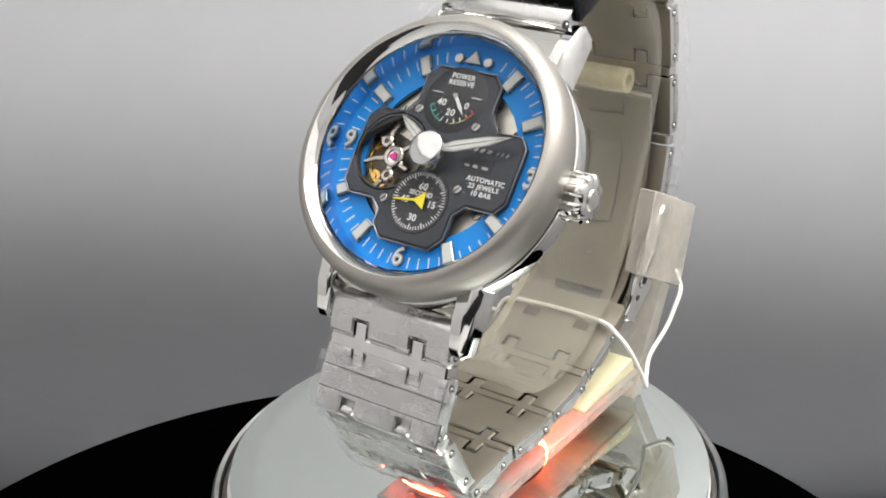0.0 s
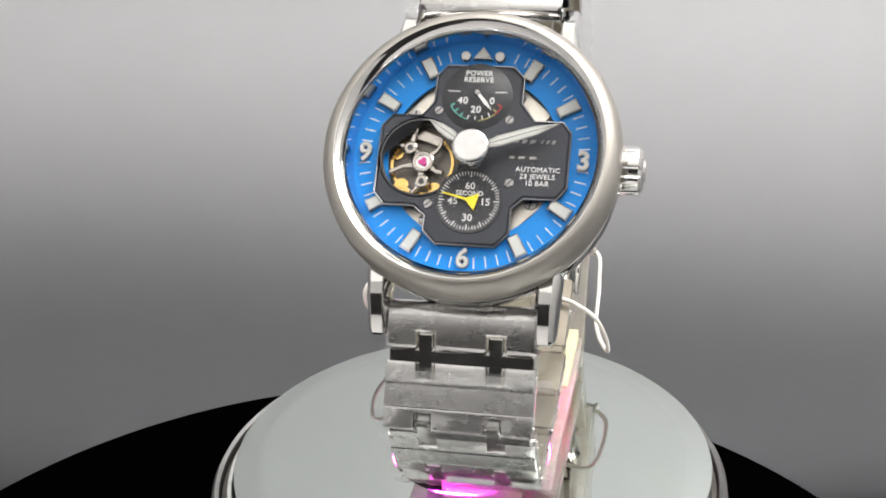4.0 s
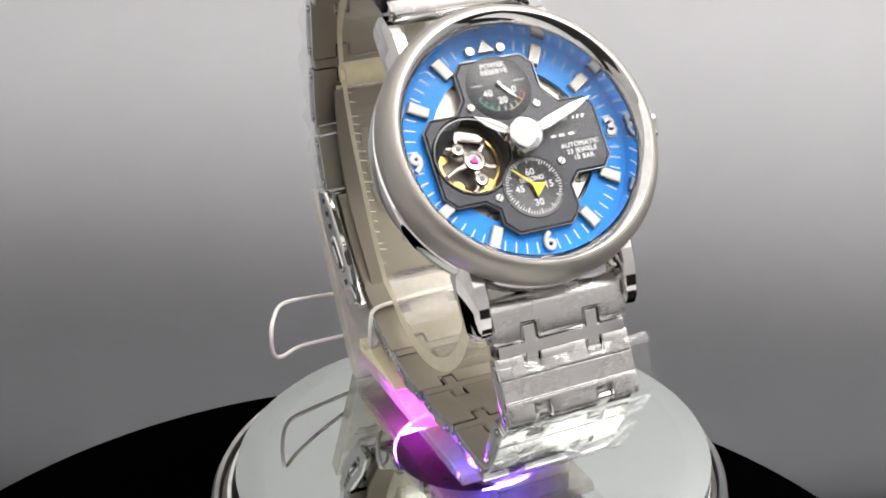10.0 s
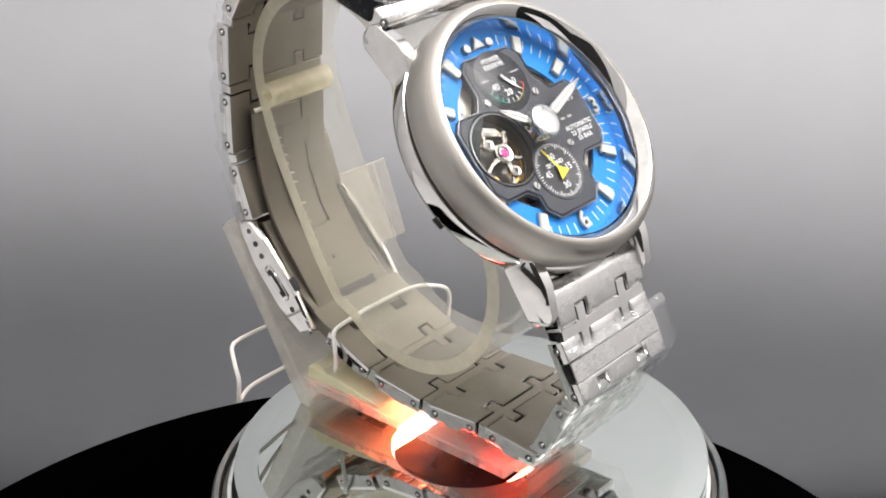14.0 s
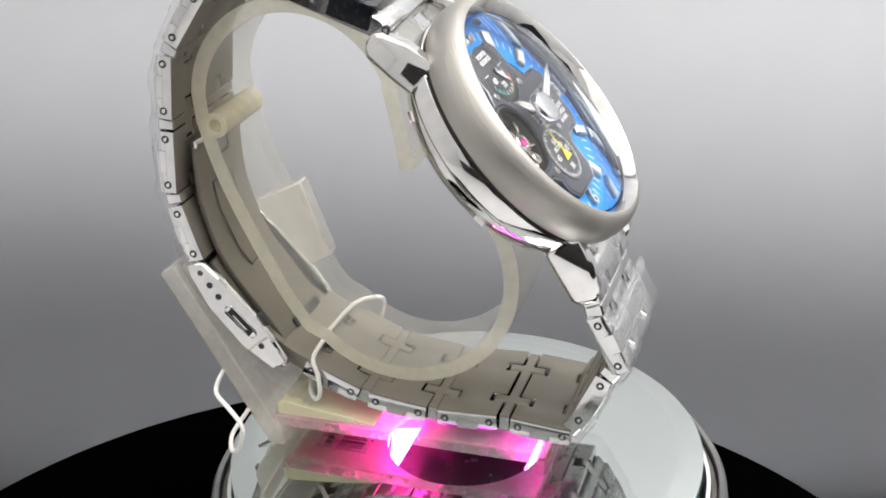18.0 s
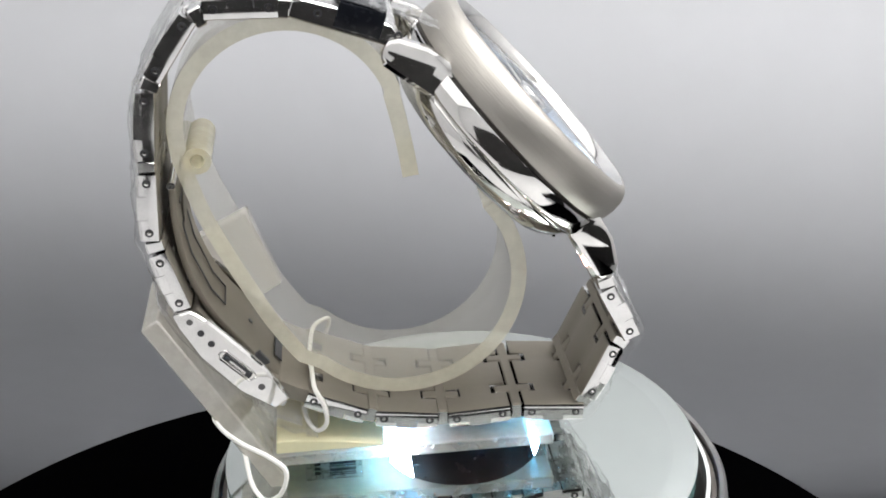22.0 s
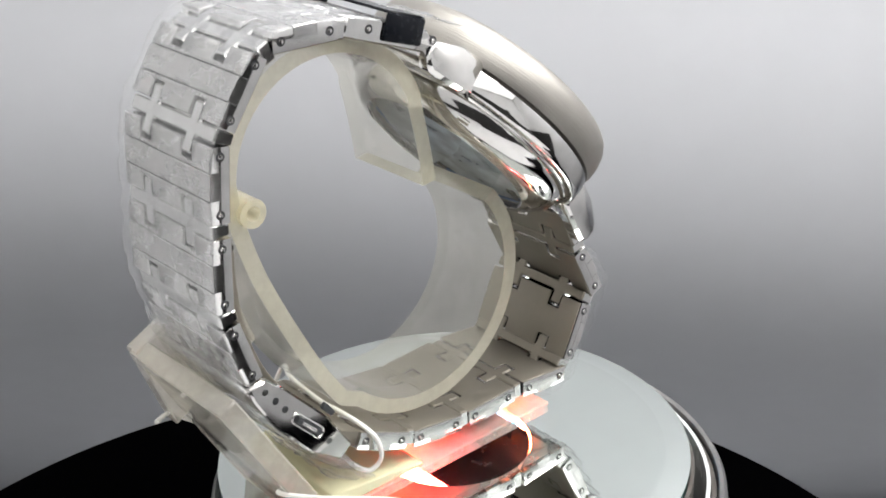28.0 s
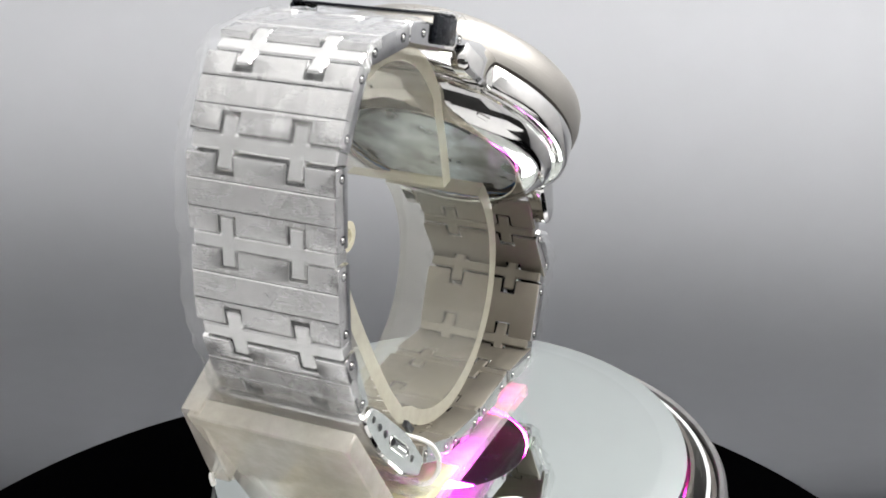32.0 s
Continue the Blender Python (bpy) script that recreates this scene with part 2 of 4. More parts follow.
def prism(loops, z0, z1, bevel=0.0, m=None, both=False, segments=1, bm=None):
    """Upright plate from outlines (the first one's holes follow), from z0 to z1, with bevelled edges."""
    own = bmesh.new()
    for lp in loops:
        vs = [own.verts.new((x * MM, y * MM, z0 * MM)) for x, y in lp]
        for a, b in zip(vs, vs[1:] + vs[:1]):
            own.edges.new((a, b))
    if len(loops) == 1:
        own.faces.new(list(own.verts))
    else:
        bmesh.ops.triangle_fill(own, use_beauty=True, use_dissolve=True, edges=list(own.edges))
    low = list(own.faces)
    ret = bmesh.ops.extrude_face_region(own, geom=low)
    tops = [v for v in ret["geom"] if isinstance(v, bmesh.types.BMVert)]
    bmesh.ops.translate(own, verts=tops, vec=(0, 0, (z1 - z0) * MM))
    bmesh.ops.recalc_face_normals(own, faces=own.faces)
    if bevel:
        zt = z1 * MM
        es = [e for e in own.edges if len(e.link_faces) == 2 and (both or all(abs(v.co.z - zt) < 1e-9 for v in e.verts))
              and e.calc_face_angle(0) > radians(50)]
        bmesh.ops.bevel(own, geom=es, offset=bevel * MM, segments=segments, affect="EDGES", profile=0.5)
    if m is not None:
        own.transform(Matrix.LocRotScale(m.translation * MM, m.to_quaternion(), None))
    if bm is None:
        return own
    me = bpy.data.meshes.new("piece")
    own.to_mesh(me)
    own.free()
    bm.from_mesh(me)
    bpy.data.meshes.remove(me)
    return bm


def lathe(profile, seg=96, m=None, closed=False, bm=None, wave=None):
    """Turned body round its z axis from (radius, height) pairs."""
    bm = bm or bmesh.new()
    mat = Matrix() if m is None else Matrix.LocRotScale(m.translation * MM, m.to_quaternion(), None)
    rings = []
    for r, z in profile:
        if r < 1e-6:
            rings.append([bm.verts.new(mat @ Vector((0, 0, z * MM)))])
            continue
        ring = []
        for k in range(seg):
            a = 2 * math.pi * k / seg
            rr = r * (wave(a) if wave else 1)
            ring.append(bm.verts.new(mat @ Vector((rr * math.cos(a) * MM, rr * math.sin(a) * MM, z * MM))))
        rings.append(ring)
    pairs = list(zip(rings, rings[1:]))
    if closed:
        pairs.append((rings[-1], rings[0]))
    for a, b in pairs:
        for k in range(seg):
            j = (k + 1) % seg
            if len(a) == 1 and len(b) == 1:
                continue
            if len(a) == 1:
                bm.faces.new((a[0], b[k], b[j]))
            elif len(b) == 1:
                bm.faces.new((a[k], b[0], a[j]))
            else:
                bm.faces.new((a[k], b[k], b[j], a[j]))
    return bm


def tube(points, radius, seg=10, m=None, closed=False):
    """A round rod along points."""
    bm = bmesh.new()
    pts = [Vector(p) for p in points]
    if m is not None:
        pts = [m @ p for p in pts]
    rings = []
    n = len(pts)
    side = None
    for i, p in enumerate(pts):
        a = pts[(i - 1) % n] if (closed or i > 0) else p
        b = pts[(i + 1) % n] if (closed or i < n - 1) else p
        d = (b - a).normalized()
        if side is None:
            side = d.orthogonal().normalized()
        side = (side - d * side.dot(d)).normalized()
        up = d.cross(side)
        rings.append([bm.verts.new((p + radius * (math.cos(2 * math.pi * k / seg) * side + math.sin(2 * math.pi * k / seg) * up)) * MM) for k in range(seg)])
    loop = list(zip(rings, rings[1:])) + ([(rings[-1], rings[0])] if closed else [])
    for a, b in loop:
        for k in range(seg):
            j = (k + 1) % seg
            bm.faces.new((a[k], a[j], b[j], b[k]))
    if not closed:
        bm.faces.new(rings[0][::-1])
        bm.faces.new(rings[-1])
    return bm


def smooth_path(points, steps=8, closed=False):
    """Catmull-Rom curve through points."""
    p = [Vector(q) for q in points]
    n = len(p)
    out = []
    last = n if closed else n - 1
    for i in range(last):
        a, b = p[(i - 1) % n] if (closed or i) else p[0], p[i]
        c, d = p[(i + 1) % n], p[(i + 2) % n] if (closed or i + 2 < n) else p[-1]
        for k in range(steps):
            t = k / steps
            out.append(0.5 * (2 * b + (c - a) * t + (2 * a - 5 * b + 4 * c - d) * t * t + (3 * b - a - 3 * c + d) * t ** 3))
    if not closed:
        out.append(p[-1])
    return out


def circle(r, n=48, cx=0.0, cy=0.0, a0=0.0):
    return [(cx + r * math.cos(a0 + 2 * math.pi * k / n), cy + r * math.sin(a0 + 2 * math.pi * k / n)) for k in range(n)]


def box_loop(w, h, cx=0.0, cy=0.0):
    return [(cx - w / 2, cy - h / 2), (cx + w / 2, cy - h / 2), (cx + w / 2, cy + h / 2), (cx - w / 2, cy + h / 2)]


def letters(body, size, depth=0.05, spacing=1.0, offset=0.0):
    """A mesh of built-in-font characters, centred at the origin, size in millimetres."""
    cu = bpy.data.curves.new("letters", "FONT")
    cu.body, cu.size, cu.extrude, cu.align_x, cu.align_y = body, size * MM, depth * MM, "CENTER", "CENTER"
    cu.space_character, cu.offset, cu.resolution_u = spacing, offset * MM, 4
    ob = bpy.data.objects.new("letters", cu)
    scene.collection.objects.link(ob)
    me = bpy.data.meshes.new_from_object(ob.evaluated_get(bpy.context.evaluated_depsgraph_get()))
    bpy.data.objects.remove(ob)
    bm = bmesh.new()
    bm.from_mesh(me)
    bpy.data.meshes.remove(me)
    bpy.data.curves.remove(cu)
    return bm


RIDERS = []            # all that turns with the turntable
ZF = 28.0              # height over the platform of the bracelet's lowest link


# ---- setting: light tent and platform ----
def build_tent():
    bm = bmesh.new()
    cols = []
    heights = [420, 200, 60] + list(range(33, -225, -6)) + [-250, -300, -360, -430]
    for k in range(25):
        x = -420.0 + 35.0 * k
        share = min(1.0, max(0.0, (x + 150) / 300))
        fold, bend, curl = 14.0 - 9.0 * share, 0.0018 - 0.0012 * share, 0.000009     # shading put into the shape: bends away to darken downwards, less on its right
        y, last, line = 260.0, 420.0, []
        for z in heights:
            low = max(0.0, fold - (z + last) / 2)
            y += (last - z) * min(1.0, 2 * bend * low + 3 * curl * low * low)
            line.append((y, z))
            last = z
        cols.append([bm.verts.new(Vector((x, y, z)) * MM) for y, z in line + [(720.0, -440.0), (-420.0, -440.0)]])
    for a, b in zip(cols, cols[1:]):
        for i in range(len(a) - 1):
            bm.faces.new((a[i], b[i], b[i + 1], a[i + 1]))
    ob = new("backdrop", mesh_of("backdrop", bm, paper_grey, 60))
    tagged(ob, "plain grey backdrop cloth hanging behind the turntable", "backdrop", kind="structure")
    # White boards below the platform are unseen, added and cut for reflections in steel.
    table = "unseen white board added low in front for the steel to mirror"
    cloth, front = "white cloth side of a photo light tent", "dim open front of the light tent"
    for name, lo, hi, mat, label in (("wall_west", (-426, -430, -444), (-421, 700, 420), tent_white, cloth), ("wall_east", (421, -150, -444), (426, 700, 420), tent_white, cloth),
                                     ("wall_east_front", (421, -430, -444), (426, -150, 40), room_grey, front), ("wall_east_top", (421, -430, 40), (426, -150, 420), tent_white, cloth),
                                     ("wall_south", (-421, -426, -444), (421, -421, 40), room_grey, front), ("wall_south_middle", (-235, -426, 40), (235, -421, 215), room_grey, front),
                                     ("wall_south_left", (-421, -426, 40), (-235, -421, 215), tent_white, cloth), ("wall_south_right", (235, -426, 40), (421, -421, 215), tent_white, cloth),
                                     ("wall_south_top", (-421, -426, 215), (421, -421, 420), tent_white, cloth),
                                     ("ceiling", (-426, -426, 421), (426, 264, 426), tent_white, cloth), ("low_reflector", (-300, -150, -66), (100, 60, -60), tent_white, table), ("low_reflector", (-300, -330, -66), (300, -150, -60), tent_white, table), ("low_reflector", (-420, -420, -66), (-90, -330, -60), tent_white, table), ("low_reflector", (-420, -330, -66), (-300, 60, -60), tent_white, table)):
        b2 = bmesh.new()
        bmesh.ops.create_cube(b2, size=1)
        for v in b2.verts:
            v.co = Vector([(l + h) / 2 + c * (h - l) for c, l, h in zip(v.co, lo, hi)]) * MM
        tagged(new(name, mesh_of(name, b2, mat, 0)), label, "table" if name == "low_reflector" else "wall", kind="structure")


def build_platform():
    t = thing("display_platform", (-14.3, -32.9, -60), "large matt black display platform with a rounded back under the turntable", "platform")
    m = Matrix.Translation((-14.3, -32.9, 0))

    def outline(r, front):
        """Round plate with a straight front edge."""
        a = math.asin(front / r)
        return [(r * math.cos(a + (math.pi - 2 * a) * k / 150), r * math.sin(a + (math.pi - 2 * a) * k / 150)) for k in range(151)]
    part("top", prism([outline(90.1, -18.0), circle(35.0, 96, 16.3, 32.5)], -6, 0, 0.8, m, segments=2), platform_black, t)
    part("skirt", prism([outline(88.5, -16.5)], -60, -6.02, 0.5, m), platform_black, t)


def build_turntable_base():
    t = thing("turntable_base", (1.2, 0, 0), "round silver and white plastic turntable housing standing on the black platform", "turntable")
    m = Matrix.Translation((1.2, 0, 0))
    part("housing", lathe([(38.9, 13), (39.4, 17.8), (40.0, 18.1), (40.6, 17.1), (41.3, 12), (42.1, 3), (42.5, 0.6), (42.1, 0), (37, 0)], 160, m), base_silver, t)
    part("groove", lathe([(38.1, 12), (38.2, 16.9), (39.0, 16.9)], 160, m), groove_dark, t, "dark brown groove")
    part("light_shield", lathe([(34.6, 21.0), (34.0, 21.0), (34.0, 0.05), (34.6, 0.05)], 96, Matrix.Translation((DISC[0], DISC[1], 0)), True), groove_dark, t, "dark inner collar")
    part("inner_ring", lathe([(36.7, 10), (37.4, 18.4), (38.0, 18.4), (38.1, 12)], 160, m), base_white, t, "white plastic ring")


# ---- turntable top: bevelled mirror with a lit hub ----
DISC = (1.98, -0.42)


def build_mirror_disc():
    top = ZF - 6.03
    t = thing("mirror_disc", (0, 0, top), "reflective silver mirror top of the display turntable", "mirror")
    m = Matrix.Translation((DISC[0], DISC[1], top))
    part("mirror_face", lathe([(12.4, 0), (33.4, 0)], 160, m), mirror, t)
    part("bevel", lathe([(33.4, 0), (37.25, -0.55)], 160, m), bevel_glass, t, "pale bevelled rim")
    part("edge", lathe([(37.25, -0.55), (37.25, -3.0), (33, -3.0)], 160, m), edge_glass, t, "green glass edge")
    part("hole_wall", lathe([(12.4, 0), (12.4, -0.8), (36.5, -0.8)], 96, m), edge_glass, t)
    part("skirt", lathe([(36.7, -0.8), (36.7, -9.0)], 128, m), groove_dark, t)
    RIDERS.append(t)
    h = thing("hub_cap", (0, 0, top - 2), "smoked dark plastic hub cap over the coloured light", "hub cap")
    r, y0, y1 = 12.2, -10.9, 8.3
    a0, a1 = math.asin(y0 / r), math.asin(y1 / r)
    side = [(r * math.cos(a0 + (a1 - a0) * k / 16), r * math.sin(a0 + (a1 - a0) * k / 16)) for k in range(17)]
    loop = side + [(-x, y) for x, y in reversed(side)]
    part("cap", prism([loop], -0.65, -0.3, 0.12, Matrix.Translation((DISC[0], DISC[1], top))), hub_dark, h)
    RIDERS.append(h)


def build_colour_lamp():
    at = (DISC[0], DISC[1], -9.6)
    t = thing("colour_lamp", at, "round lamp glowing in changing colours under the mirror", "lamp")
    part("lamp_face", lathe([(0, -13), (29.4, -13), (30.0, -12.4), (30.0, 12.4), (29.4, 13), (0, 13)], 120, pose(0, 0, 0, 0, 90, 0)), colour_lamp, t, "glowing face", m=Matrix.Translation(at))
    return t


# ---- watch ----
C = Vector((5.25, -10.9, 48.0 + ZF))
UP, OUT = Vector((0, 0.65, 0.76)), Vector((0, -0.76, 0.65))
WATCH = Matrix(((1, UP.x, OUT.x, C.x), (0, UP.y, OUT.y, C.y), (0, UP.z, OUT.z, C.z), (0, 0, 0, 1)))


def W(x=0.0, u=0.0, n=0.0, turn=0.0):
    """A frame on the dial: x to three o'clock, u to twelve, n out of the glass; turn in degrees clockwise."""
    return WATCH @ pose(x, u, n, 0, 0, -turn)


def build_case(w):
    m = W(0, -0.25, 0)
    part("bezel", lathe([(18.4, -2.2), (19.6, -2.0), (19.95, -1.1), (20.05, 0.3), (19.85, 1.9), (19.35, 3.0), (18.75, 3.55), (18.3, 3.78), (18.0, 3.79)], 160), brushed_ring, w, "circular-brushed round steel bezel", m=m)
    part("bezel_lip", lathe([(18.0, 3.79), (17.85, 3.72), (16.86, 2.3), (16.78, 2.1), (16.78, 1.2)], 160, m), lip_steel, w, "polished inner bezel lip")
    part("case_groove", lathe([(19.6, -2.0), (19.1, -2.15), (19.1, -2.5), (19.5, -2.6)], 160, m), groove_dark, w, "dark groove under the bezel")
    part("case_middle", lathe([(19.4, -2.5), (19.7, -2.62), (19.76, -2.85), (19.74, -4.0), (19.7, -5.1), (19.55, -5.6), (19.2, -5.95), (18.7, -6.05)], 160), polished, w, "polished steel case band", m=m)
    part("case_step", lathe([(18.7, -6.05), (18.35, -6.12), (18.3, -6.35), (18.35, -6.55), (17.6, -6.8)], 160, m), polished, w, "polished narrow step under the case band")
    part("case_back", lathe([(17.9, -6.6), (17.8, -7.2), (16.9, -8.6), (15.2, -9.9), (13.6, -10.3), (13.4, -10.2)], 128, m), polished, w, "polished screw-down case back ring")
    part("back_glass", lathe([(13.4, -10.2), (8, -10.6), (0, -10.7)], 96, m), crystal_glass, w, "clear glass back")
    part("movement_back", lathe([(0, -8.6), (13.5, -8.6), (13.5, -7)], 96, m), mottled_movement, w, "mottled bluish movement plate")
    part("rotor_weight", prism([[(11.5 * math.cos(math.pi * k / 24), 11.5 * math.sin(math.pi * k / 24)) for k in range(25)] + [(-2.5, -1.0), (2.5, -1.0)]], -9.5, -8.8, 0.2, W(0, -0.5, 0, 40)), mottled_movement, w, "steel winding rotor")
    for k in range(6):
        a = 60 * k + 15
        part("notch_block", prism([box_loop(1.8, 1.3)], 0, 0.55, 0.1, W(0, -0.5, 0, a) @ pose(0, 16.9, -8.4) @ pose(0, 0, 0, 125, 0, 0)), polished, w)
    part("rehaut", lathe([(16.78, 1.9), (16.45, -1.3)], 128, W()), metal("blue_mirror_flange", (0.55, 0.66, 0.80), 0.04, 0.01), w, "blue-tinted reflecting flange")
    part("crystal", lathe([(16.8, 1.9), (16.5, 2.3), (12, 2.9), (6, 3.28), (0, 3.4)], 96, m), crystal_glass, w, "clear domed crystal")
    for sx in (-1, 1):
        for su in (-1, 1):
            loop = [(13.0, -2.3), (15.5, -1.2), (19.5, -2.0), (23.2, -4.0), (23.9, -5.2), (23.5, -7.3), (22.0, -8.0), (18.0, -7.2), (14.0, -6.3)]
            ox = 9.95 if sx > 0 else -13.15
            mm = WATCH @ pose(0, -0.5, 0) @ Matrix(((0, 0, 1, ox), (su, 0, 0, 0), (0, 1, 0, 0), (0, 0, 0, 1)))
            bm = prism([[(a, b) for a, b in loop]], 0, 3.2, 0.6, None, True, 1)
            for v in bm.verts:
                f = (v.co.z / MM) / 3.2 if sx > 0 else 1 - (v.co.z / MM) / 3.2
                v.co.z -= sx * f * (0.085 * (v.co.x / MM - 13.0) + 0.08 * (v.co.y / MM + 4.5)) * MM
            mw = mm.copy()
            mw.translation = mm.translation * MM
            bm.transform(mw)
            part("lug", bm, polished, w, "tapered polished lug")
    # crown: fluted, with a stepped collar
    cm = WATCH @ pose(17.0, -0.2, -3.8, 0, 90, 0)
    crown = part("crown", lathe([(0, 5.6), (2.0, 5.6), (2.7, 5.4), (3.15, 5.0), (3.2, 2.2), (3.0, 1.9), (2.0, 1.7), (2.0, 0)], 192, cm, wave=lambda a: 1 + 0.06 * math.copysign(abs(math.cos(8 * a)) ** 0.35, math.cos(8 * a))), polished, w, "fluted polished winding crown")
    part("crown_badge", lathe([(0, 5.9), (1.3, 5.85), (1.5, 5.6)], 32, cm), brushed, crown)


def D(x=0.0, u=0.0, n=0.0, turn=0.0):
    """The same on the chapter ring, which lies deeper than the centre plate."""
    return W(x, u, n - 0.5, turn)


def build_dial(w):
    dial = part("dial_ring", prism([circle(16.5, 120), circle(11.7, 120)], -1.2, -0.75, 0, D(0, 0, 0)), blue_dial, w, "bright blue chapter ring")
    part("movement_plate", lathe([(0, -2.6), (12.2, -2.6), (12.2, -1.1)], 96, D()), silver_movement, w, "silvery movement plate")
    for a, r in ((-48, 10.3), (40, 10.2), (135, 10.0), (222, 10.4)):
        part("bridge", prism([box_loop(7.0, 2.9)], -2.6, -1.7, 0.2, D(0, 0, 0, a) @ pose(0, r, 0)), silver_movement, w)
        edge = [Vector((x, u, -1.69)) for x, u in box_loop(7.0, 2.9)]
        part("bridge_edge", tube(edge, 0.1, 5, D(0, 0, 0, a) @ pose(0, r, 0), True), black_disc, w)
        screw = part("movement_screw", lathe([(0, -1.42), (0.85, -1.46), (0.95, -1.7)], 24, D(0, 0, 0, a) @ pose(-1.6, r, 0)), silver_paint, w)
        part("screw_slot", prism([box_loop(1.6, 0.2)], -1.5, -1.41, 0, D(0, 0, 0, a) @ pose(-1.6, r, 0, 0, 0, 35)), black_disc, screw)
    for k in range(60):
        if k % 5 == 0 or k in (59, 1, 58, 2):
            continue
        part("minute_mark", TICK, None, dial, m=D(0, 0, -0.75, 6 * k) @ pose(0, 14.9, 0))
    for k in (1, 2, 4, 5, 7, 8, 10, 11):
        mk = part("hour_mark", prism([[(-0.78, -1.6), (0.78, -1.6), (0.88, 1.5), (-0.88, 1.5)]], -0.75, -0.05, 0.14, D(0, 0, 0, 30 * k) @ pose(0, 14.2, 0)), silver_paint, dial, "silver hour baton")
        part("lume", prism([[(-0.55, -1.35), (0.55, -1.35), (0.64, 1.25), (-0.64, 1.25)]], -0.05, 0.02, 0, D(0, 0, 0, 30 * k) @ pose(0, 14.2, 0)), lume, mk)
    tri = part("twelve_triangle", prism([[(-1.35, -0.75), (1.35, -0.75), (0, 1.2)]], -0.75, -0.05, 0.1, D(0, 14.5, 0)), silver_paint, dial, "silver triangle at twelve")
    part("lume", prism([[(-0.9, -0.5), (0.9, -0.5), (0, 0.8)]], -0.05, 0.02, 0, D(0, 14.5, 0)), lume, tri)
    for s in (-1, 1):
        part("twelve_dot", lathe([(0, -0.05), (0.62, -0.05), (0.72, -0.15), (0.72, -0.75)], 24, D(2.35 * s, 14.2, 0)), silver_paint, dial)
    for ch, x, u in (("3", 14.85, -0.3), ("6", 0.1, -14.45), ("9", -14.75, -0.3)):
        bm = letters(ch, 3.5, 0.3, offset=0.14)
        num = part("numeral_rim", bm, silver_paint, dial, "raised silver numeral " + ch, m=D(x, u, -0.42))
        part("numeral_lume", letters(ch, 3.5, 0.06, offset=-0.03), lume, num, m=D(x, u, -0.08))
    # cross-shaped centre plate with the balance opening
    loop = [(-4.6, 12.6), (4.6, 12.6), (6.1, 11.0), (6.1, 7.4), (8.0, 4.9), (11.8, 4.9), (13.0, 3.4), (13.0, -4.2), (11.7, -5.9), (7.4, -5.9), (5.9, -7.4),
            (5.9, -10.8), (4.2, -12.7), (-3.8, -12.7), (-5.6, -10.9), (-5.6, -8.9), (-7.2, -7.6), (-11.3, -7.6), (-12.8, -5.9), (-12.8, 3.6), (-11.3, 5.2), (-7.4, 5.2), (-5.9, 7.2), (-5.9, 11.0)]
    plate = part("centre_plate", prism([loop, circle(5.35, 64, -7.0, -0.8)], -1.2, -0.2, 0.4, W(), segments=1), charcoal, w, "charcoal cross-shaped dial plate with bevelled edge")
    rim = [Vector((x * 1.0, u * 1.0, -0.36)) for x, u in loop]
    part("plate_rim", tube(rim, 0.12, 6, WATCH, True), plate_edge, plate, "bright bevelled edge line")
    part("opening_rim", lathe([(5.45, -0.15), (5.25, -0.12), (5.15, -0.6), (5.45, -0.6)], 64, W(-7.0, -0.8, 0), True), dark_steel, plate)
    for x, u in ((4.6, 4.9), (5.4, -3.9), (-5.1, 5.9), (-5.2, -7.3)):
        screw = part("plate_screw", lathe([(0, 0.05), (0.5, 0.04), (0.58, -0.03), (0.58, -0.3)], 20, W(x, u, 0)), silver_paint, plate)
        part("screw_slot", prism([box_loop(1.0, 0.16)], 0.0, 0.065, 0, W(x, u, 0, 17 * x + 40)), black_disc, screw)
    # power-reserve scale
    part("reserve_disc", lathe([(0, -0.16), (4.75, -0.16), (4.8, -0.2)], 64, W(-0.1, 8.1, 0)), black_disc, plate)
    for body, size, x, u in (("POWER", 1.02, -0.1, 11.45), ("RESERVE", 1.02, -0.1, 10.5), ("40", 1.35, -2.0, 7.45), ("20", 1.35, -0.1, 6.2), ("0", 1.35, 2.0, 7.5)):
        part("lettering", letters(body, size, 0.03, 1.08, 0.022), white_print, plate, m=W(x, u, -0.12))
    for s in (-1, 1):
        part("scale_line", prism([box_loop(1.7, 0.12)], -0.16, -0.1, 0, W(-0.1 + 3.2 * s, 8.8, 0)), white_print, plate)
    for k in range(9):
        a = 118 + 15.5 * k
        col = red_print if k == 0 else (olive_print if k == 1 else (green_print if k > 5 else white_print))
        part("scale_mark", prism([box_loop(0.14, 0.6)], -0.16, -0.1, 0, W(-0.1, 8.6, 0, a) @ pose(0, 3.6, 0)), col, plate)
    for k0, k1, col in ((0.0, 1.3, red_print), (1.3, 3.6, olive_print), (5.0, 8.0, green_print)):
        arc = [Vector((-0.1 + 3.95 * math.sin(radians(118 + 15.5 * (k0 + (k1 - k0) * j / 10))), 8.6 + 3.95 * math.cos(radians(118 + 15.5 * (k0 + (k1 - k0) * j / 10))), -0.13)) for j in range(11)]
        part("scale_arc", tube(arc, 0.06, 5, WATCH), col, plate)
    rh = part("reserve_hand", prism([[(-0.2, 0.0), (0.2, 0.0), (0.26, 2.0), (0.0, 3.3), (-0.26, 2.0)]], 0.1, 0.2, 0, W(-0.1, 8.6, 0, 139)), white_print, w, "white power-reserve hand")
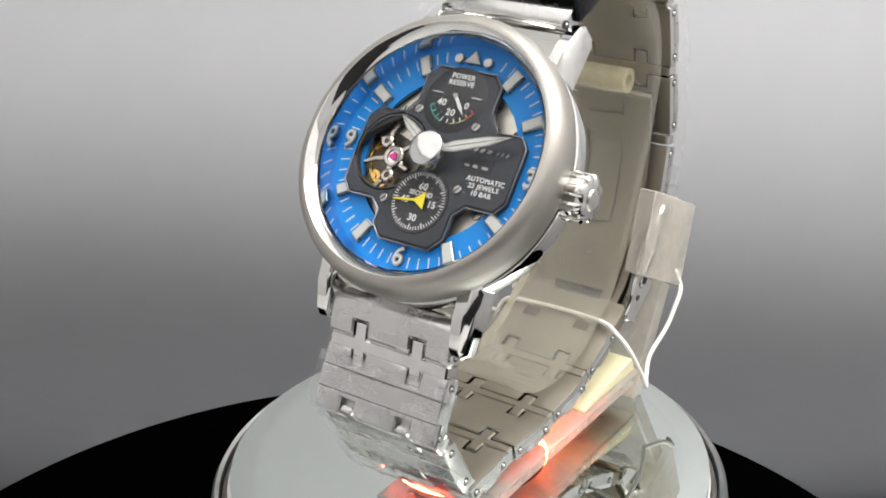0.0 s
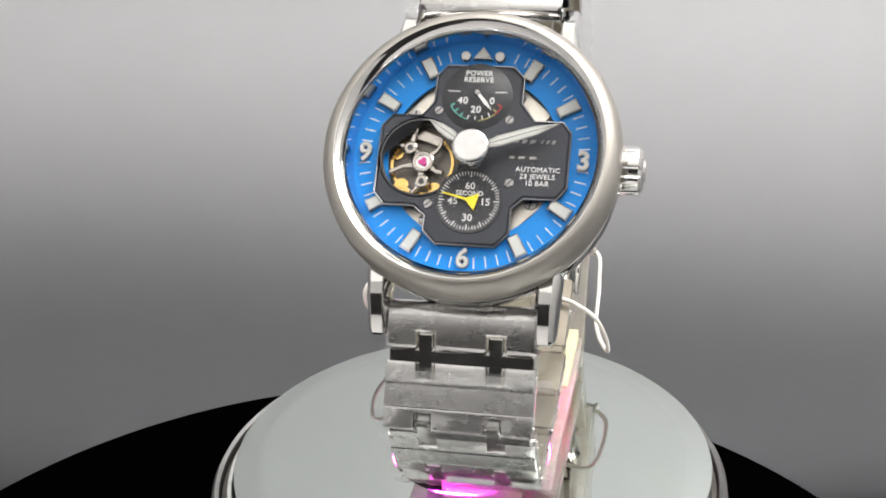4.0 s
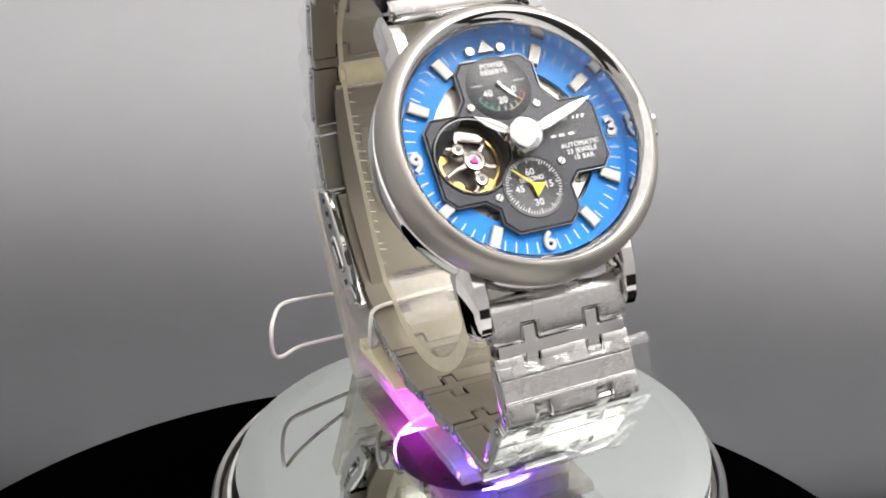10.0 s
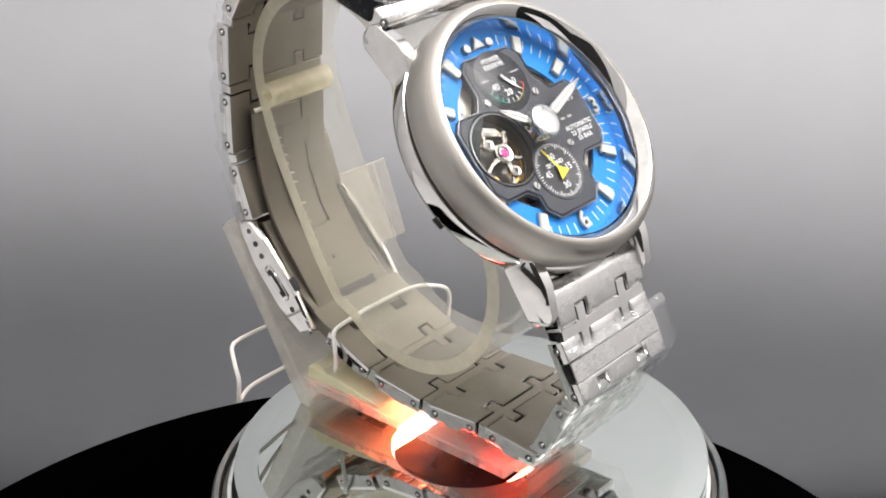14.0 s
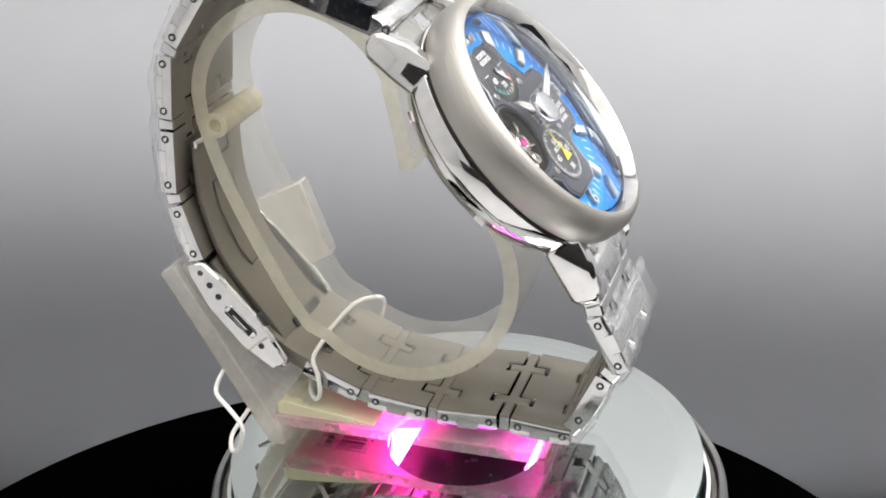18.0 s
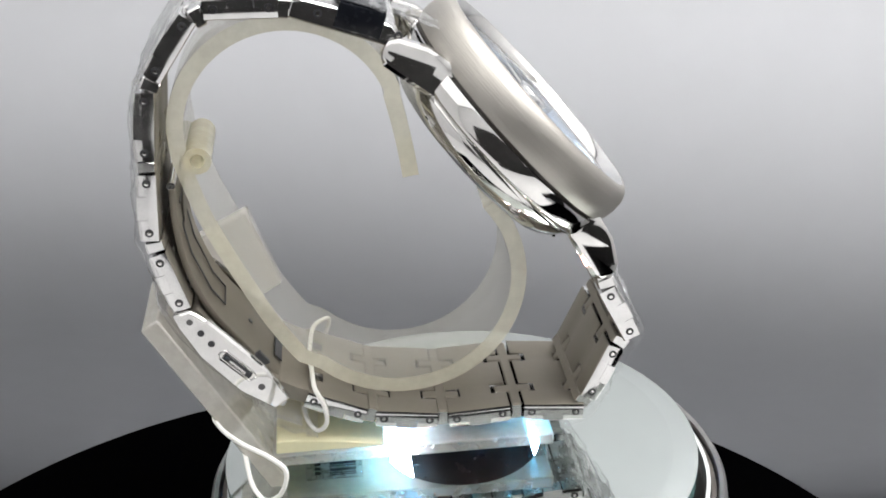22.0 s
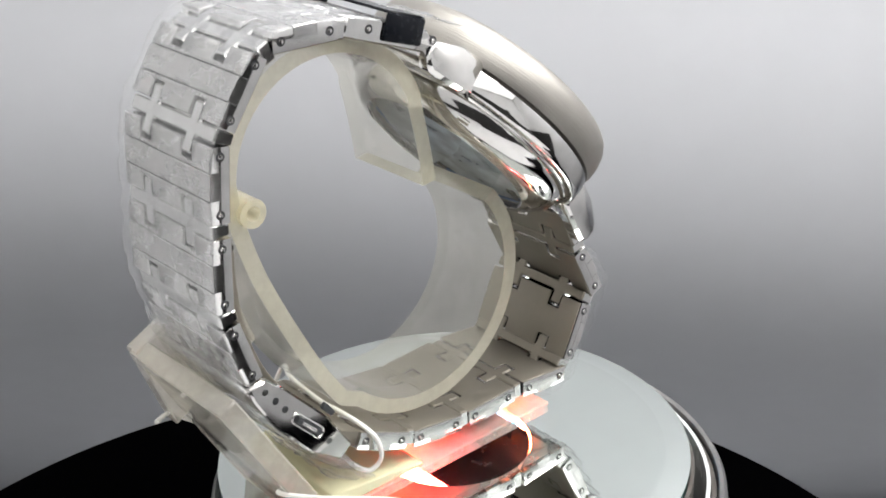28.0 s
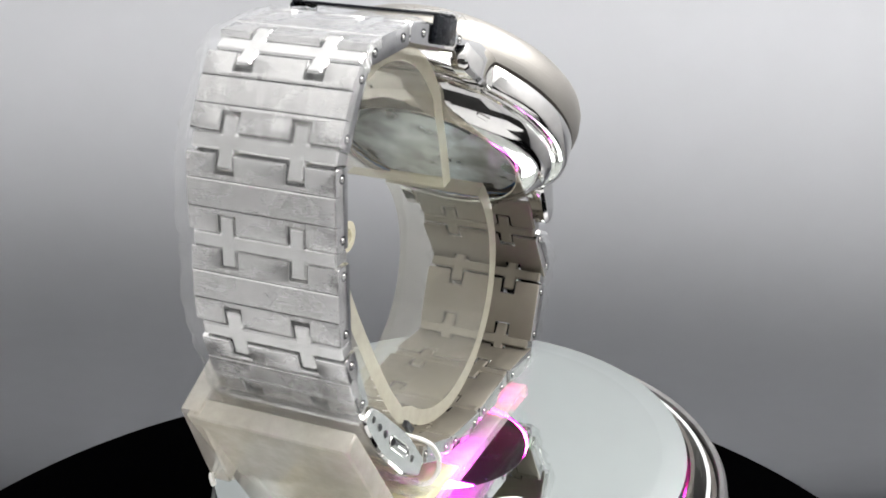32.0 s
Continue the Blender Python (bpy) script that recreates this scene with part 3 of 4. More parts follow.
    part("hand_boss", lathe([(0, 0.4), (0.3, 0.35), (0.36, 0.1)], 20, W(-0.1, 8.6, 0)), silver_paint, rh)
    # brand line as plain strokes, and the small dark window under it
    for x, wd in ((3.9, 0.7), (4.9, 0.8), (5.9, 0.7), (6.9, 0.8), (8.0, 0.9), (9.3, 0.5), (10.0, 0.6), (10.8, 0.6)):
        part("brand_stroke", prism([[(x - wd / 2, 1.75), (x + wd / 2 - 0.25, 1.75), (x + wd / 2, 2.25), (x - wd / 2 + 0.25, 2.25)]], -0.2, -0.12, 0, W()), silver_paint, plate)
    part("small_window", prism([box_loop(4.6, 1.7, 6.9, -0.1)], -0.2, -0.14, 0, W()), black_disc, plate, "small black window")
    for x, wd in ((5.4, 0.7), (6.7, 0.8), (8.2, 0.9)):
        part("window_mark", prism([box_loop(wd, 0.35, x, -0.3)], -0.14, -0.1, 0, W()), silver_paint, plate)
    for body, u in (("AUTOMATIC", -1.95), ("23 JEWELS", -2.9), ("10 BAR", -3.85)):
        part("lettering", letters(body, 0.95, 0.03, 1.1, 0.022), white_print, plate, m=W(9.0, u, -0.15))
    # small seconds
    sub = part("seconds_disc", lathe([(0, -0.14), (4.25, -0.14), (4.35, -0.1), (4.5, -0.1), (4.55, -0.2)], 72, W(0.25, -6.6, 0)), black_disc, plate, "black small-seconds subdial")
    for k in range(60):
        part("seconds_mark", TICK_LONG if k % 5 == 0 else TICK_SHORT, None, sub, m=W(0.25, -6.6, -0.14, 6 * k) @ pose(0, 3.85 if k % 5 else 3.7, 0))
    for body, x, u, size in (("60", 0.25, -4.6, 1.35), ("15", 2.45, -6.75, 1.35), ("30", 0.25, -9.0, 1.35), ("45", -1.9, -6.75, 1.35), ("SECOND", 0.25, -5.6, 0.9)):
        part("lettering", letters(body, size, 0.03, 1.03, 0.02), white_print, sub, m=W(x, u, -0.1))
    sh = part("seconds_hand", prism([[(-0.10, 3.75), (-0.17, 0.4), (-1.25, -1.15), (1.25, -1.15), (0.17, 0.4), (0.10, 3.75)]], 0.25, 0.36, 0.03), yellow_hand, w, "yellow small-seconds hand with arrow tail", m=W(0.25, -6.6, 0))
    # balance wheel and its skeleton bridge
    bal = part("balance_wheel", lathe([(4.0, -1.9), (4.35, -1.9), (4.35, -2.3), (4.0, -2.3)], 64, W(-7.0, -1.2, 0), True), gold_metal, w, "gilt balance wheel")
    part("balance_bed", lathe([(0, -2.58), (5.4, -2.58), (5.4, -0.9)], 64, W(-7.0, -0.8, 0)), metal("dark_movement", (0.15, 0.135, 0.12), 0.4), w)
    hx, hu = -6.67, -1.28
    br = part("balance_bridge", lathe([(0.95, -0.62), (1.35, -0.55), (1.55, -0.7), (1.55, -1.3)], 48, W(hx, hu, 0)), bridge_steel, w, "steel skeleton balance bridge")
    part("jewel_seat", lathe([(0, -0.85), (0.95, -0.8), (1.0, -0.62)], 40, W(hx, hu, 0)), polished, br)
    for x, u, h0, h1 in ((-8.57, 0.6, 0.5, 0.45), (-4.27, 1.6, 0.45, 0.28), (-3.8, -2.7, 0.5, 0.3), (-6.54, -4.09, 0.5, 0.45), (-11.2, -2.9, 0.45, 0.28)):
        d = Vector((x - hx, u - hu)).normalized()
        q = Vector((d.y, -d.x))
        a0, b0 = Vector((hx, hu)) + d * 1.1, Vector((x, u))
        c0 = (a0 + b0) / 2 + q * 0.25
        loop = [tuple(a0 + q * h0), tuple(c0 + q * h1), tuple(b0 + q * h1), tuple(b0 - q * h1), tuple(c0 - q * h1), tuple(a0 - q * h0)]
        part("bridge_arm", prism([loop], -1.25, -0.75, 0.12, W()), bridge_steel, br)
    for x, u, forks in ((-8.57, 0.6, ((-11.1, 1.5), (-8.2, 3.5))), (-6.54, -4.09, ((-7.9, -5.7),))):
        part("arm_boss", lathe([(0.4, -0.55), (0.75, -0.5), (0.95, -0.65), (0.95, -1.3)], 32, W(x, u, 0)), bridge_steel, br)
        part("boss_screw", lathe([(0, -0.62), (0.36, -0.66), (0.4, -0.9)], 20, W(x, u, 0)), dark_steel, br)
        for fx, fu in forks:
            d = Vector((fx - x, fu - u)).normalized()
            q = Vector((d.y, -d.x))
            a0, b0 = Vector((x, u)) + d * 0.7, Vector((fx, fu))
            part("bridge_arm", prism([[tuple(a0 + q * 0.36), tuple(b0 - d * 0.6 + q * 0.2), tuple(b0 + q * 0.42), tuple(b0 - q * 0.42), tuple(b0 - d * 0.6 - q * 0.2), tuple(a0 - q * 0.36)]], -1.3, -0.85, 0.1, W()), bridge_steel, br)
    for k in range(3):
        part("ruby_jewel", lathe([(0, -0.5), (0.32, -0.55), (0.36, -0.8)], 20, W(hx, hu, 0, 120 * k + 20) @ pose(0, 0.3, 0)), ruby, br, "pink ruby jewel")
    part("gear_bridge", prism([[(-9.8, 2.6), (-7.2, 3.6), (-4.4, 2.6), (-4.2, 0.9), (-6.4, 1.8), (-8.0, 2.2)]], -2.3, -1.75, 0.12, W()), bridge_steel, w)
    for x, u, r in ((-5.0, -4.6, 0.9), (-9.6, -4.3, 1.0), (-10.6, 0.2, 0.8)):
        part("small_gear", lathe([(0, -2.0), (r * 0.4, -2.0), (r * 0.45, -2.15), (r, -2.15), (r, -2.5)], 28, W(x, u, 0), wave=lambda t: 1 + 0.04 * math.cos(14 * t)), gold_metal, w)
    # hour and minute hands under the big cap
    for name, ang, ln, wd, n in (("hour_hand", -57, 7.6, 0.75, 1.6), ("minute_hand", 71, 12.3, 0.78, 2.0)):
        hand = part(name, prism([[(-0.45, 2.0), (-wd, 3.8), (-wd * 0.85, ln * 0.72), (0, ln), (wd * 0.85, ln * 0.72), (wd, 3.8), (0.45, 2.0), (0.4, 0), (-0.4, 0)]], n, n + 0.18, 0.05, W(0.3, -0.1, 0, ang)), silver_paint, w, "pointed silver hand filled with pale lume")
        part("lume", prism([[(-0.2, 2.6), (-wd * 0.72, 3.9), (-wd * 0.6, ln * 0.7), (0, ln * 0.86), (wd * 0.6, ln * 0.7), (wd * 0.72, 3.9), (0.2, 2.6)]], n + 0.18, n + 0.21, 0, W(0.3, -0.1, 0, ang)), lume, hand)
        part("ridge", prism([[(-0.05, 2.4), (0.05, 2.4), (0.05, ln * 0.9), (-0.05, ln * 0.9)]], n + 0.21, n + 0.25, 0, W(0.3, -0.1, 0, ang)), plate_edge, hand)
    part("centre_cap", lathe([(0, 3.12), (1.2, 3.1), (2.0, 3.04), (2.35, 2.92), (2.5, 2.7), (2.5, 0.9)], 64, W(0.2, 0.0, 0)), polished, w, "large slightly domed polished centre cap")


TICK = mesh_of("minute_mark", prism([box_loop(0.16, 1.5)], 0, 0.05), white_print, 0)
TICK_SHORT = mesh_of("seconds_mark", prism([box_loop(0.11, 0.5)], 0, 0.04), white_print, 0)
TICK_LONG = mesh_of("seconds_mark_long", prism([box_loop(0.14, 0.8)], 0, 0.04), white_print, 0)

# ---- bracelet: pin places along its loop, (y, height) ----
PINS = [(19.8, 67.0), (23.6, 67.5), (30.8, 67.7), (34.9, 65.8), (39.0, 60.0), (41.0, 56.0), (41.8, 48.8), (42.1, 44.4), (42.6, 37.1), (41.7, 32.4), (39.8, 26.0),
        (22.1, 7.6), (15.7, 4.8), (11.8, 3.4), (4.9, 2.5), (0.7, 2.1), (-6.3, 2.4), (-10.8, 2.3), (-17.6, 1.7), (-20.1, 5.0), (-23.2, 11.3), (-25.7, 15.0), (-22.7, 21.1), (-21.5, 25.2)]
HALF = 10.1            # half of the bracelet's width
MIDDLE = 5.2


def mid_at(y):
    """The bracelet lies a little askew: its middle line wanders off towards the clasp."""
    return MIDDLE + 0.2 - 0.035 * max(y, 0.0)


def link_frame(a, b, shift=0.0):
    """Frame between two pins: x across, y along from a to b, z outwards."""
    a, b = Vector((0, a[0], a[1] + ZF)), Vector((0, b[0], b[1] + ZF))
    d = (b - a).normalized()
    x = Vector((-1, 0, 0))
    z = x.cross(d)
    o = (a + b) / 2 + d * shift
    o.x = mid_at(o.y)
    return Matrix(((x.x, d.x, z.x, o.x), (x.y, d.y, z.y, o.y), (x.z, d.z, z.z, o.z), (0, 0, 0, 1)))


NOTCH, ARM, DEEP = 1.26, 4.75, 2.3   # the notches' half width, their place across, their depth


def notched(y1, half=HALF):
    """The notched edge of a link at y = y1, from right to left."""
    g, n = ARM, NOTCH
    return [(half, y1), (g + n, y1), (g + n, y1 - DEEP), (g - n, y1 - DEEP), (g - n, y1), (-g + n, y1), (-g + n, y1 - DEEP), (-g - n, y1 - DEEP), (-g - n, y1), (-half, y1)]


OUTWARD = pose(0, 0, 0, 0, 180, 0)


def end_piece(length):
    """Outer bar at a link's end, its notched edge at y = length."""
    return prism([[(-HALF, 0), (HALF, 0)] + notched(length)], 0.1, 1.35, 0.24, OUTWARD, False, 2)


def link_body(length):
    """Inner half of a link: one plate, notched at both ends."""
    top = notched(length / 2, HALF - 0.03)
    return two_sided(prism([top + [(-x, -y) for x, y in top]], -0.1, 1.45, 0.16, None, False, 2))


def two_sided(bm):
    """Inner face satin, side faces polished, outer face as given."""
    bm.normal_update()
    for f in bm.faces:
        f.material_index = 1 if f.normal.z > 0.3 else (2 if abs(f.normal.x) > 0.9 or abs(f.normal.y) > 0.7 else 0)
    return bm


def crowned(bm, half, rise, shift=0.0):
    """Outer face arched a little along the link."""
    for k in range(-4, 5):
        bmesh.ops.bisect_plane(bm, geom=list(bm.verts) + list(bm.edges) + list(bm.faces), plane_co=(0, (half * k / 5 - shift) * MM, 0), plane_no=(0, 1, 0))
    for v in bm.verts:
        if v.co.z < -0.5 * MM:
            v.co.z -= rise * max(0.0, 1 - ((v.co.y / MM + shift) / half) ** 2) * MM
    return two_sided(bm)


def cross_piece():
    t, g, h, l, w = 1.06, ARM, 0.98, 3.2, HALF - 0.3
    right = [(w, -h), (w, h), (g + t, h), (g + t, l), (g - t, l), (g - t, h), (-g + t, h), (-g + t, l), (-g - t, l), (-g - t, h), (-w, h)]
    loop = [(-w, -h)] + [(-g - t, -h), (-g - t, -l), (-g + t, -l), (-g + t, -h), (g - t, -h), (g - t, -l), (g + t, -l), (g + t, -h)] + right
    bm = prism([loop], -1.26, 1.4, 0.24, None, True)
    for v in bm.verts:
        if v.co.z > 0:                       # slimmer on the inner side, where the loop closes up
            v.co.y *= 0.78 if abs(v.co.y) < 1.2 * MM else 0.87
            v.co.x += math.copysign(0.14 * MM, g * MM - abs(v.co.x)) * math.copysign(1, v.co.x) if abs(abs(v.co.x) - g * MM) < 1.2 * MM else 0.0
    return two_sided(bm)


def build_bracelet(w):
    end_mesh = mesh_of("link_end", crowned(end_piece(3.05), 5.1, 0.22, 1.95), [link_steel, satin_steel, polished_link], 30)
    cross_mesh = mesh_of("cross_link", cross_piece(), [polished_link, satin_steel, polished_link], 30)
    # The raised black ring paints the shade of the bore round the pin.
    bm = lathe([(0, 0.16), (0.28, 0.13), (0.31, 0.06), (0.33, 0.01), (0.6, 0.03), (0.62, -0.4)], 18)
    for f in bm.faces:
        f.material_index = 1 if f.calc_center_median().xy.length > 0.325 * MM else 0
    pin_mesh = mesh_of("pin_head", bm, [polished, black_disc])
    groups = [(1, 2), (3, 4), (5, 6), (7, 8), (9, 10), (11, 12), (13, 14), (15, 16), (17, 18), (19, 20), (21, 22)]
    for i, j in groups:
        a, b = PINS[i], PINS[j]
        ln = math.dist(a, b) + 2.4
        fm = link_frame(a, b)
        mid = ln - 2 * 3.08
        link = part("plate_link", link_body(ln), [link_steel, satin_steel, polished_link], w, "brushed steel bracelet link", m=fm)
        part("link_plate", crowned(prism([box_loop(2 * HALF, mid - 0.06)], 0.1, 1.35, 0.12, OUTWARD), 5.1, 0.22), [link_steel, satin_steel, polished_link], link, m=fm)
        part("link_end", end_mesh, None, link, m=fm @ pose(0, mid / 2 + 0.03, 0))
        part("link_end", end_mesh, None, link, m=fm @ pose(0, -mid / 2 - 0.03, 0, 0, 0, 180))
        for p in (a, b):
            for s in (-1, 1):
                part("pin_head", pin_mesh, None, link, m=Matrix.Translation((fm.translation.x + s * HALF, p[0], p[1] + ZF)) @ pose(0, 0, 0, 0, 90 * s, 0))
    for i, j in [(0, 1), (2, 3), (4, 5), (6, 7), (8, 9), (12, 13), (14, 15), (16, 17), (18, 19), (20, 21), (22, 23)]:
        part("cross_link", cross_mesh, None, w, "polished cross-shaped connecting link", m=link_frame(PINS[i], PINS[j]))
    # end links at the lugs
    for a, b, first in (((6.8, 62.2), PINS[0], True), (PINS[23], (-19.5, 29.9), False)):
        ln = math.dist(a, b) + 1.2
        fm = link_frame(a, b, 0.6 if first else -0.6)
        y1, y0 = ln / 2, -ln / 2
        bm = crowned(prism([[(-HALF, y0), (HALF, y0)] + notched(y1)], -1.35, 1.45, 0.25, None, True), ln / 2, 0.35)
        for v in bm.verts:
            f = max(0.0, (y0 + 1.6 - v.co.y / MM) / 1.6)
            if v.co.z < -0.3 * MM:
                v.co.z += 1.1 * f * f * MM
        end = part("end_link", bm, [link_steel, satin_steel, polished_link], w, "solid brushed end link between the lugs", m=fm @ (pose(0, 0, 0) if first else pose(0, 0, 0, 0, 0, 180)))
        for y, z in ((17.3, 66.3), (6.9, 62.6)) if first else (PINS[23],):
            for s in (-1, 1):
                part("pin_head", pin_mesh, None, end, m=Matrix.Translation((fm.translation.x + s * HALF, y, z + ZF)) @ pose(0, 0, 0, 0, 90 * s, 0))


def build_clasp(w):
    """Folding clasp: curved cover with holes, slot and two folding blades."""
    def shell(pts, thick, x0, x1, mat, name, label, parent):
        bm = bmesh.new()
        path = smooth_path([(0, y, z) for y, z in pts], 6)
        rows = []
        for i, p in enumerate(path):
            d = (path[min(i + 1, len(path) - 1)] - path[max(i - 1, 0)]).normalized()
            nrm = Vector((0, -d.z, d.y))
            rows.append([bm.verts.new((Vector((x, p.y, p.z + ZF)) + nrm * k) * MM) for x, k in ((x0, -thick / 2), (x1, -thick / 2), (x1, thick / 2), (x0, thick / 2))])
        for a, b in zip(rows, rows[1:]):
            for k in range(4):
                bm.faces.new((a[k], a[(k + 1) % 4], b[(k + 1) % 4], b[k]))
        bm.faces.new(rows[0])
        bm.faces.new(rows[-1][::-1])
        bmesh.ops.recalc_face_normals(bm, faces=bm.faces)
        es = [e for e in bm.edges if len(e.link_faces) == 2 and e.calc_face_angle(0) > radians(60)]
        bmesh.ops.bevel(bm, geom=es, offset=0.18 * MM, segments=2, affect="EDGES", profile=0.5)
        return part(name, bm, mat, parent, label)
    x0, x1 = MIDDLE - HALF - 2.0, MIDDLE + HALF
    cover = shell([(40.4, 23.8), (38.0, 19.6), (34.0, 14.8), (29.8, 10.7), (26.2, 8.0)], 1.2, x0 + 0.9, x1 - 0.9, polished, "clasp_cover", "polished folding clasp cover", w)
    outline = [(41.0, 24.4), (40.4, 22.4), (37.7, 17.4), (32.5, 11.3), (27.7, 7.9), (25.4, 9.4), (28.9, 15.1), (31.8, 18.4), (35.4, 22.4), (38.2, 24.9)]
    for x, s in ((x0, -1), (x1 - 1.2, 1)):
        bm = slab(outline, x, x + 1.2, 0.3)
        for v in bm.verts:
            v.co.x += s * 0.10 * ((v.co.y / MM - 33.0) * 0.73 - (v.co.z / MM - ZF - 16.5) * 0.68) * MM
        cheek = part("clasp_cheek", bm, polished, cover, "polished clasp side with round holes")
        xx = x if s < 0 else x + 1.2
        # No bores are cut: raised dark discs paint the shade inside the holes.
        for y, z, r in ((38.6, 23.2, 0.4), (37.2, 21.3, 0.45), (35.9, 19.5, 0.45), (29.4, 11.8, 0.45)):
            flare = s * 0.10 * ((y - 33.0) * 0.73 - (z - 16.5) * 0.68)
            part("hole_disc", lathe([(0, 0.1), (r, 0.1), (r + 0.06, 0.04), (r + 0.06, -0.2)], 20, Matrix.Translation((xx + flare, y, z + ZF)) @ pose(0, 0, 0, 0, 90 * s, 0)), dark_steel if y > 38 or y < 30 else black_disc, cheek)
        d = Vector((0, -3.4, -3.7)).normalized()
        n = Vector((0, -d.z, d.y))
        a, b = Vector((xx + 0.02 * s, 34.3, 17.4 + ZF)), Vector((xx + 0.02 * s, 30.9, 13.8 + ZF))
        ring = [a + 0.75 * (math.cos(math.pi * k / 8) * n - math.sin(math.pi * k / 8) * d) for k in range(9)] + [b + 0.75 * (-math.cos(math.pi * k / 8) * n + math.sin(math.pi * k / 8) * d) for k in range(9)]
        part("slot_rim", tube(ring, 0.16, 8, None, True), polished, cheek)
        # Black rod on the cheek in place of the slot's shaded inside.
        part("slot", tube([a, b], 0.5, 10), black_disc, cheek, "black rod painting the shade in the adjusting slot")
        part("spring_bar", tube([a * 0.8 + b * 0.2 + Vector((0.3 * s, 0, 0)), a * 0.2 + b * 0.8 + Vector((0.3 * s, 0, 0))], 0.28, 10), polished, cheek)
    shell([(27.4, 10.4), (25.0, 9.0), (22.6, 8.0)], 2.3, MIDDLE - HALF + 0.2, MIDDLE + HALF - 0.6, satin_steel, "clasp_link", "short satin link at the clasp end", w)
    part("notch", slab([(30.0, 17.0), (28.6, 15.2), (27.8, 15.6), (29.2, 17.6)], x0 + 0.1, x0 + 0.9, 0.1), black_disc, cover)
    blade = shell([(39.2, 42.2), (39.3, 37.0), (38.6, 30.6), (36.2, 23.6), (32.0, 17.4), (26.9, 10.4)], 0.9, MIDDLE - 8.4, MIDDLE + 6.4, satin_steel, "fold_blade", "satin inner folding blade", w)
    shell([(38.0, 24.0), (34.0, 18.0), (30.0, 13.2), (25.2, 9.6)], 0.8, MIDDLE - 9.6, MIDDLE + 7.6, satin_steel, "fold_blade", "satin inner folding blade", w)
    for lines in ([(0.5, 38.7, 35.3), (6.9, 38.7, 35.5), (6.95, 38.05, 30.6), (7.05, 35.9, 24.3), (7.15, 34.3, 21.6), (1.8, 34.1, 21.3)],
                  [(1.8, 34.1, 21.3), (1.3, 35.8, 24.2), (0.8, 38.0, 30.6), (0.5, 38.7, 35.3)], [(0.4, 38.75, 38.7), (6.8, 38.75, 39.0), (6.8, 38.7, 42.4)]):
        part("groove_line", tube([(x, y, z + ZF) for x, y, z in lines], 0.13, 6), dark_steel, blade, "stamped outline")
    # Slot and hole in the blade: dark pieces laid on, painted as shaded openings.
    part("spring_slot", prism([box_loop(8.8, 1.5, 5.5, 0)], -0.05, 0.12, 0.03, Matrix.Translation((0, 27.1, 11.9 + ZF)) @ pose(0, 0, 0, 53, 0, 0)), black_disc, blade, "dark slot")
    part("hole", lathe([(0, 0.1), (0.4, 0.08), (0.45, -0.1)], 16, Matrix.Translation((4.6, 30.9, 16.8 + ZF)) @ pose(0, 0, 0, 53, 0, 0)), dark_steel, blade)
    for y, z in ((39.3, 42.6), (25.6, 9.4)):
        part("hinge_pin", tube([(MIDDLE - 8.3, y, z + ZF), (MIDDLE + 6.6, y, z + ZF)], 0.6, 14), polished, w)
    part("blade_window", prism([box_loop(6.0, 7.0)], -0.05, 0.05, 0, Matrix(((-1, 0, 0, MIDDLE), (0, 0.05, -0.998, 38.6), (0, -0.998, -0.05, 35.4 + ZF), (0, 0, 0, 1)))), satin_steel, w)


polished_link = metal("polished_link", (0.62, 0.615, 0.61), 0.07, 0.03, 500, smudge=0.05, wobble=0.3)


def build_watch():
    w = thing("wristwatch", (0, 0, ZF), "steel automatic watch, blue skeleton dial, closed steel bracelet in protective film", "watch")
    build_case(w)
    build_dial(w)
    build_bracelet(w)
    build_clasp(w)
    RIDERS.append(w)
    return w


# ---- display props ----
def strip(path, thick, x0, x1, body, rim, far_rim, parent, name, label=""):
    """Sheet of even thickness bent along a path in the y-z plane, from x0 to x1; its two cut edges take the other materials."""
    bm = bmesh.new()
    rows = []
    for i, p in enumerate(path):
        d = (path[min(i + 1, len(path) - 1)] - path[max(i - 1, 0)]).normalized()
        nrm = Vector((0, -d.z, d.y))
        rows.append([bm.verts.new((Vector((x, p.y, p.z + ZF)) + nrm * k) * MM) for x, k in ((x0, -thick / 2), (x1, -thick / 2), (x1, thick / 2), (x0, thick / 2))])
    for a, b in zip(rows, rows[1:]):
        for k in range(4):
            f = bm.faces.new((a[k], a[(k + 1) % 4], b[(k + 1) % 4], b[k]))
            f.material_index = (0, 2, 0, 1)[k]
    for r in (rows[0], rows[-1][::-1]):
        bm.faces.new(r).material_index = 1
    bmesh.ops.recalc_face_normals(bm, faces=bm.faces)
    return part(name, bm, [body, rim, far_rim], parent, label)


def arc(cy, cz, r, a0, a1, n):
    return [Vector((0, cy + r * math.cos(radians(a0 + (a1 - a0) * k / n)), cz + r * math.sin(radians(a0 + (a1 - a0) * k / n)))) for k in range(n + 1)]


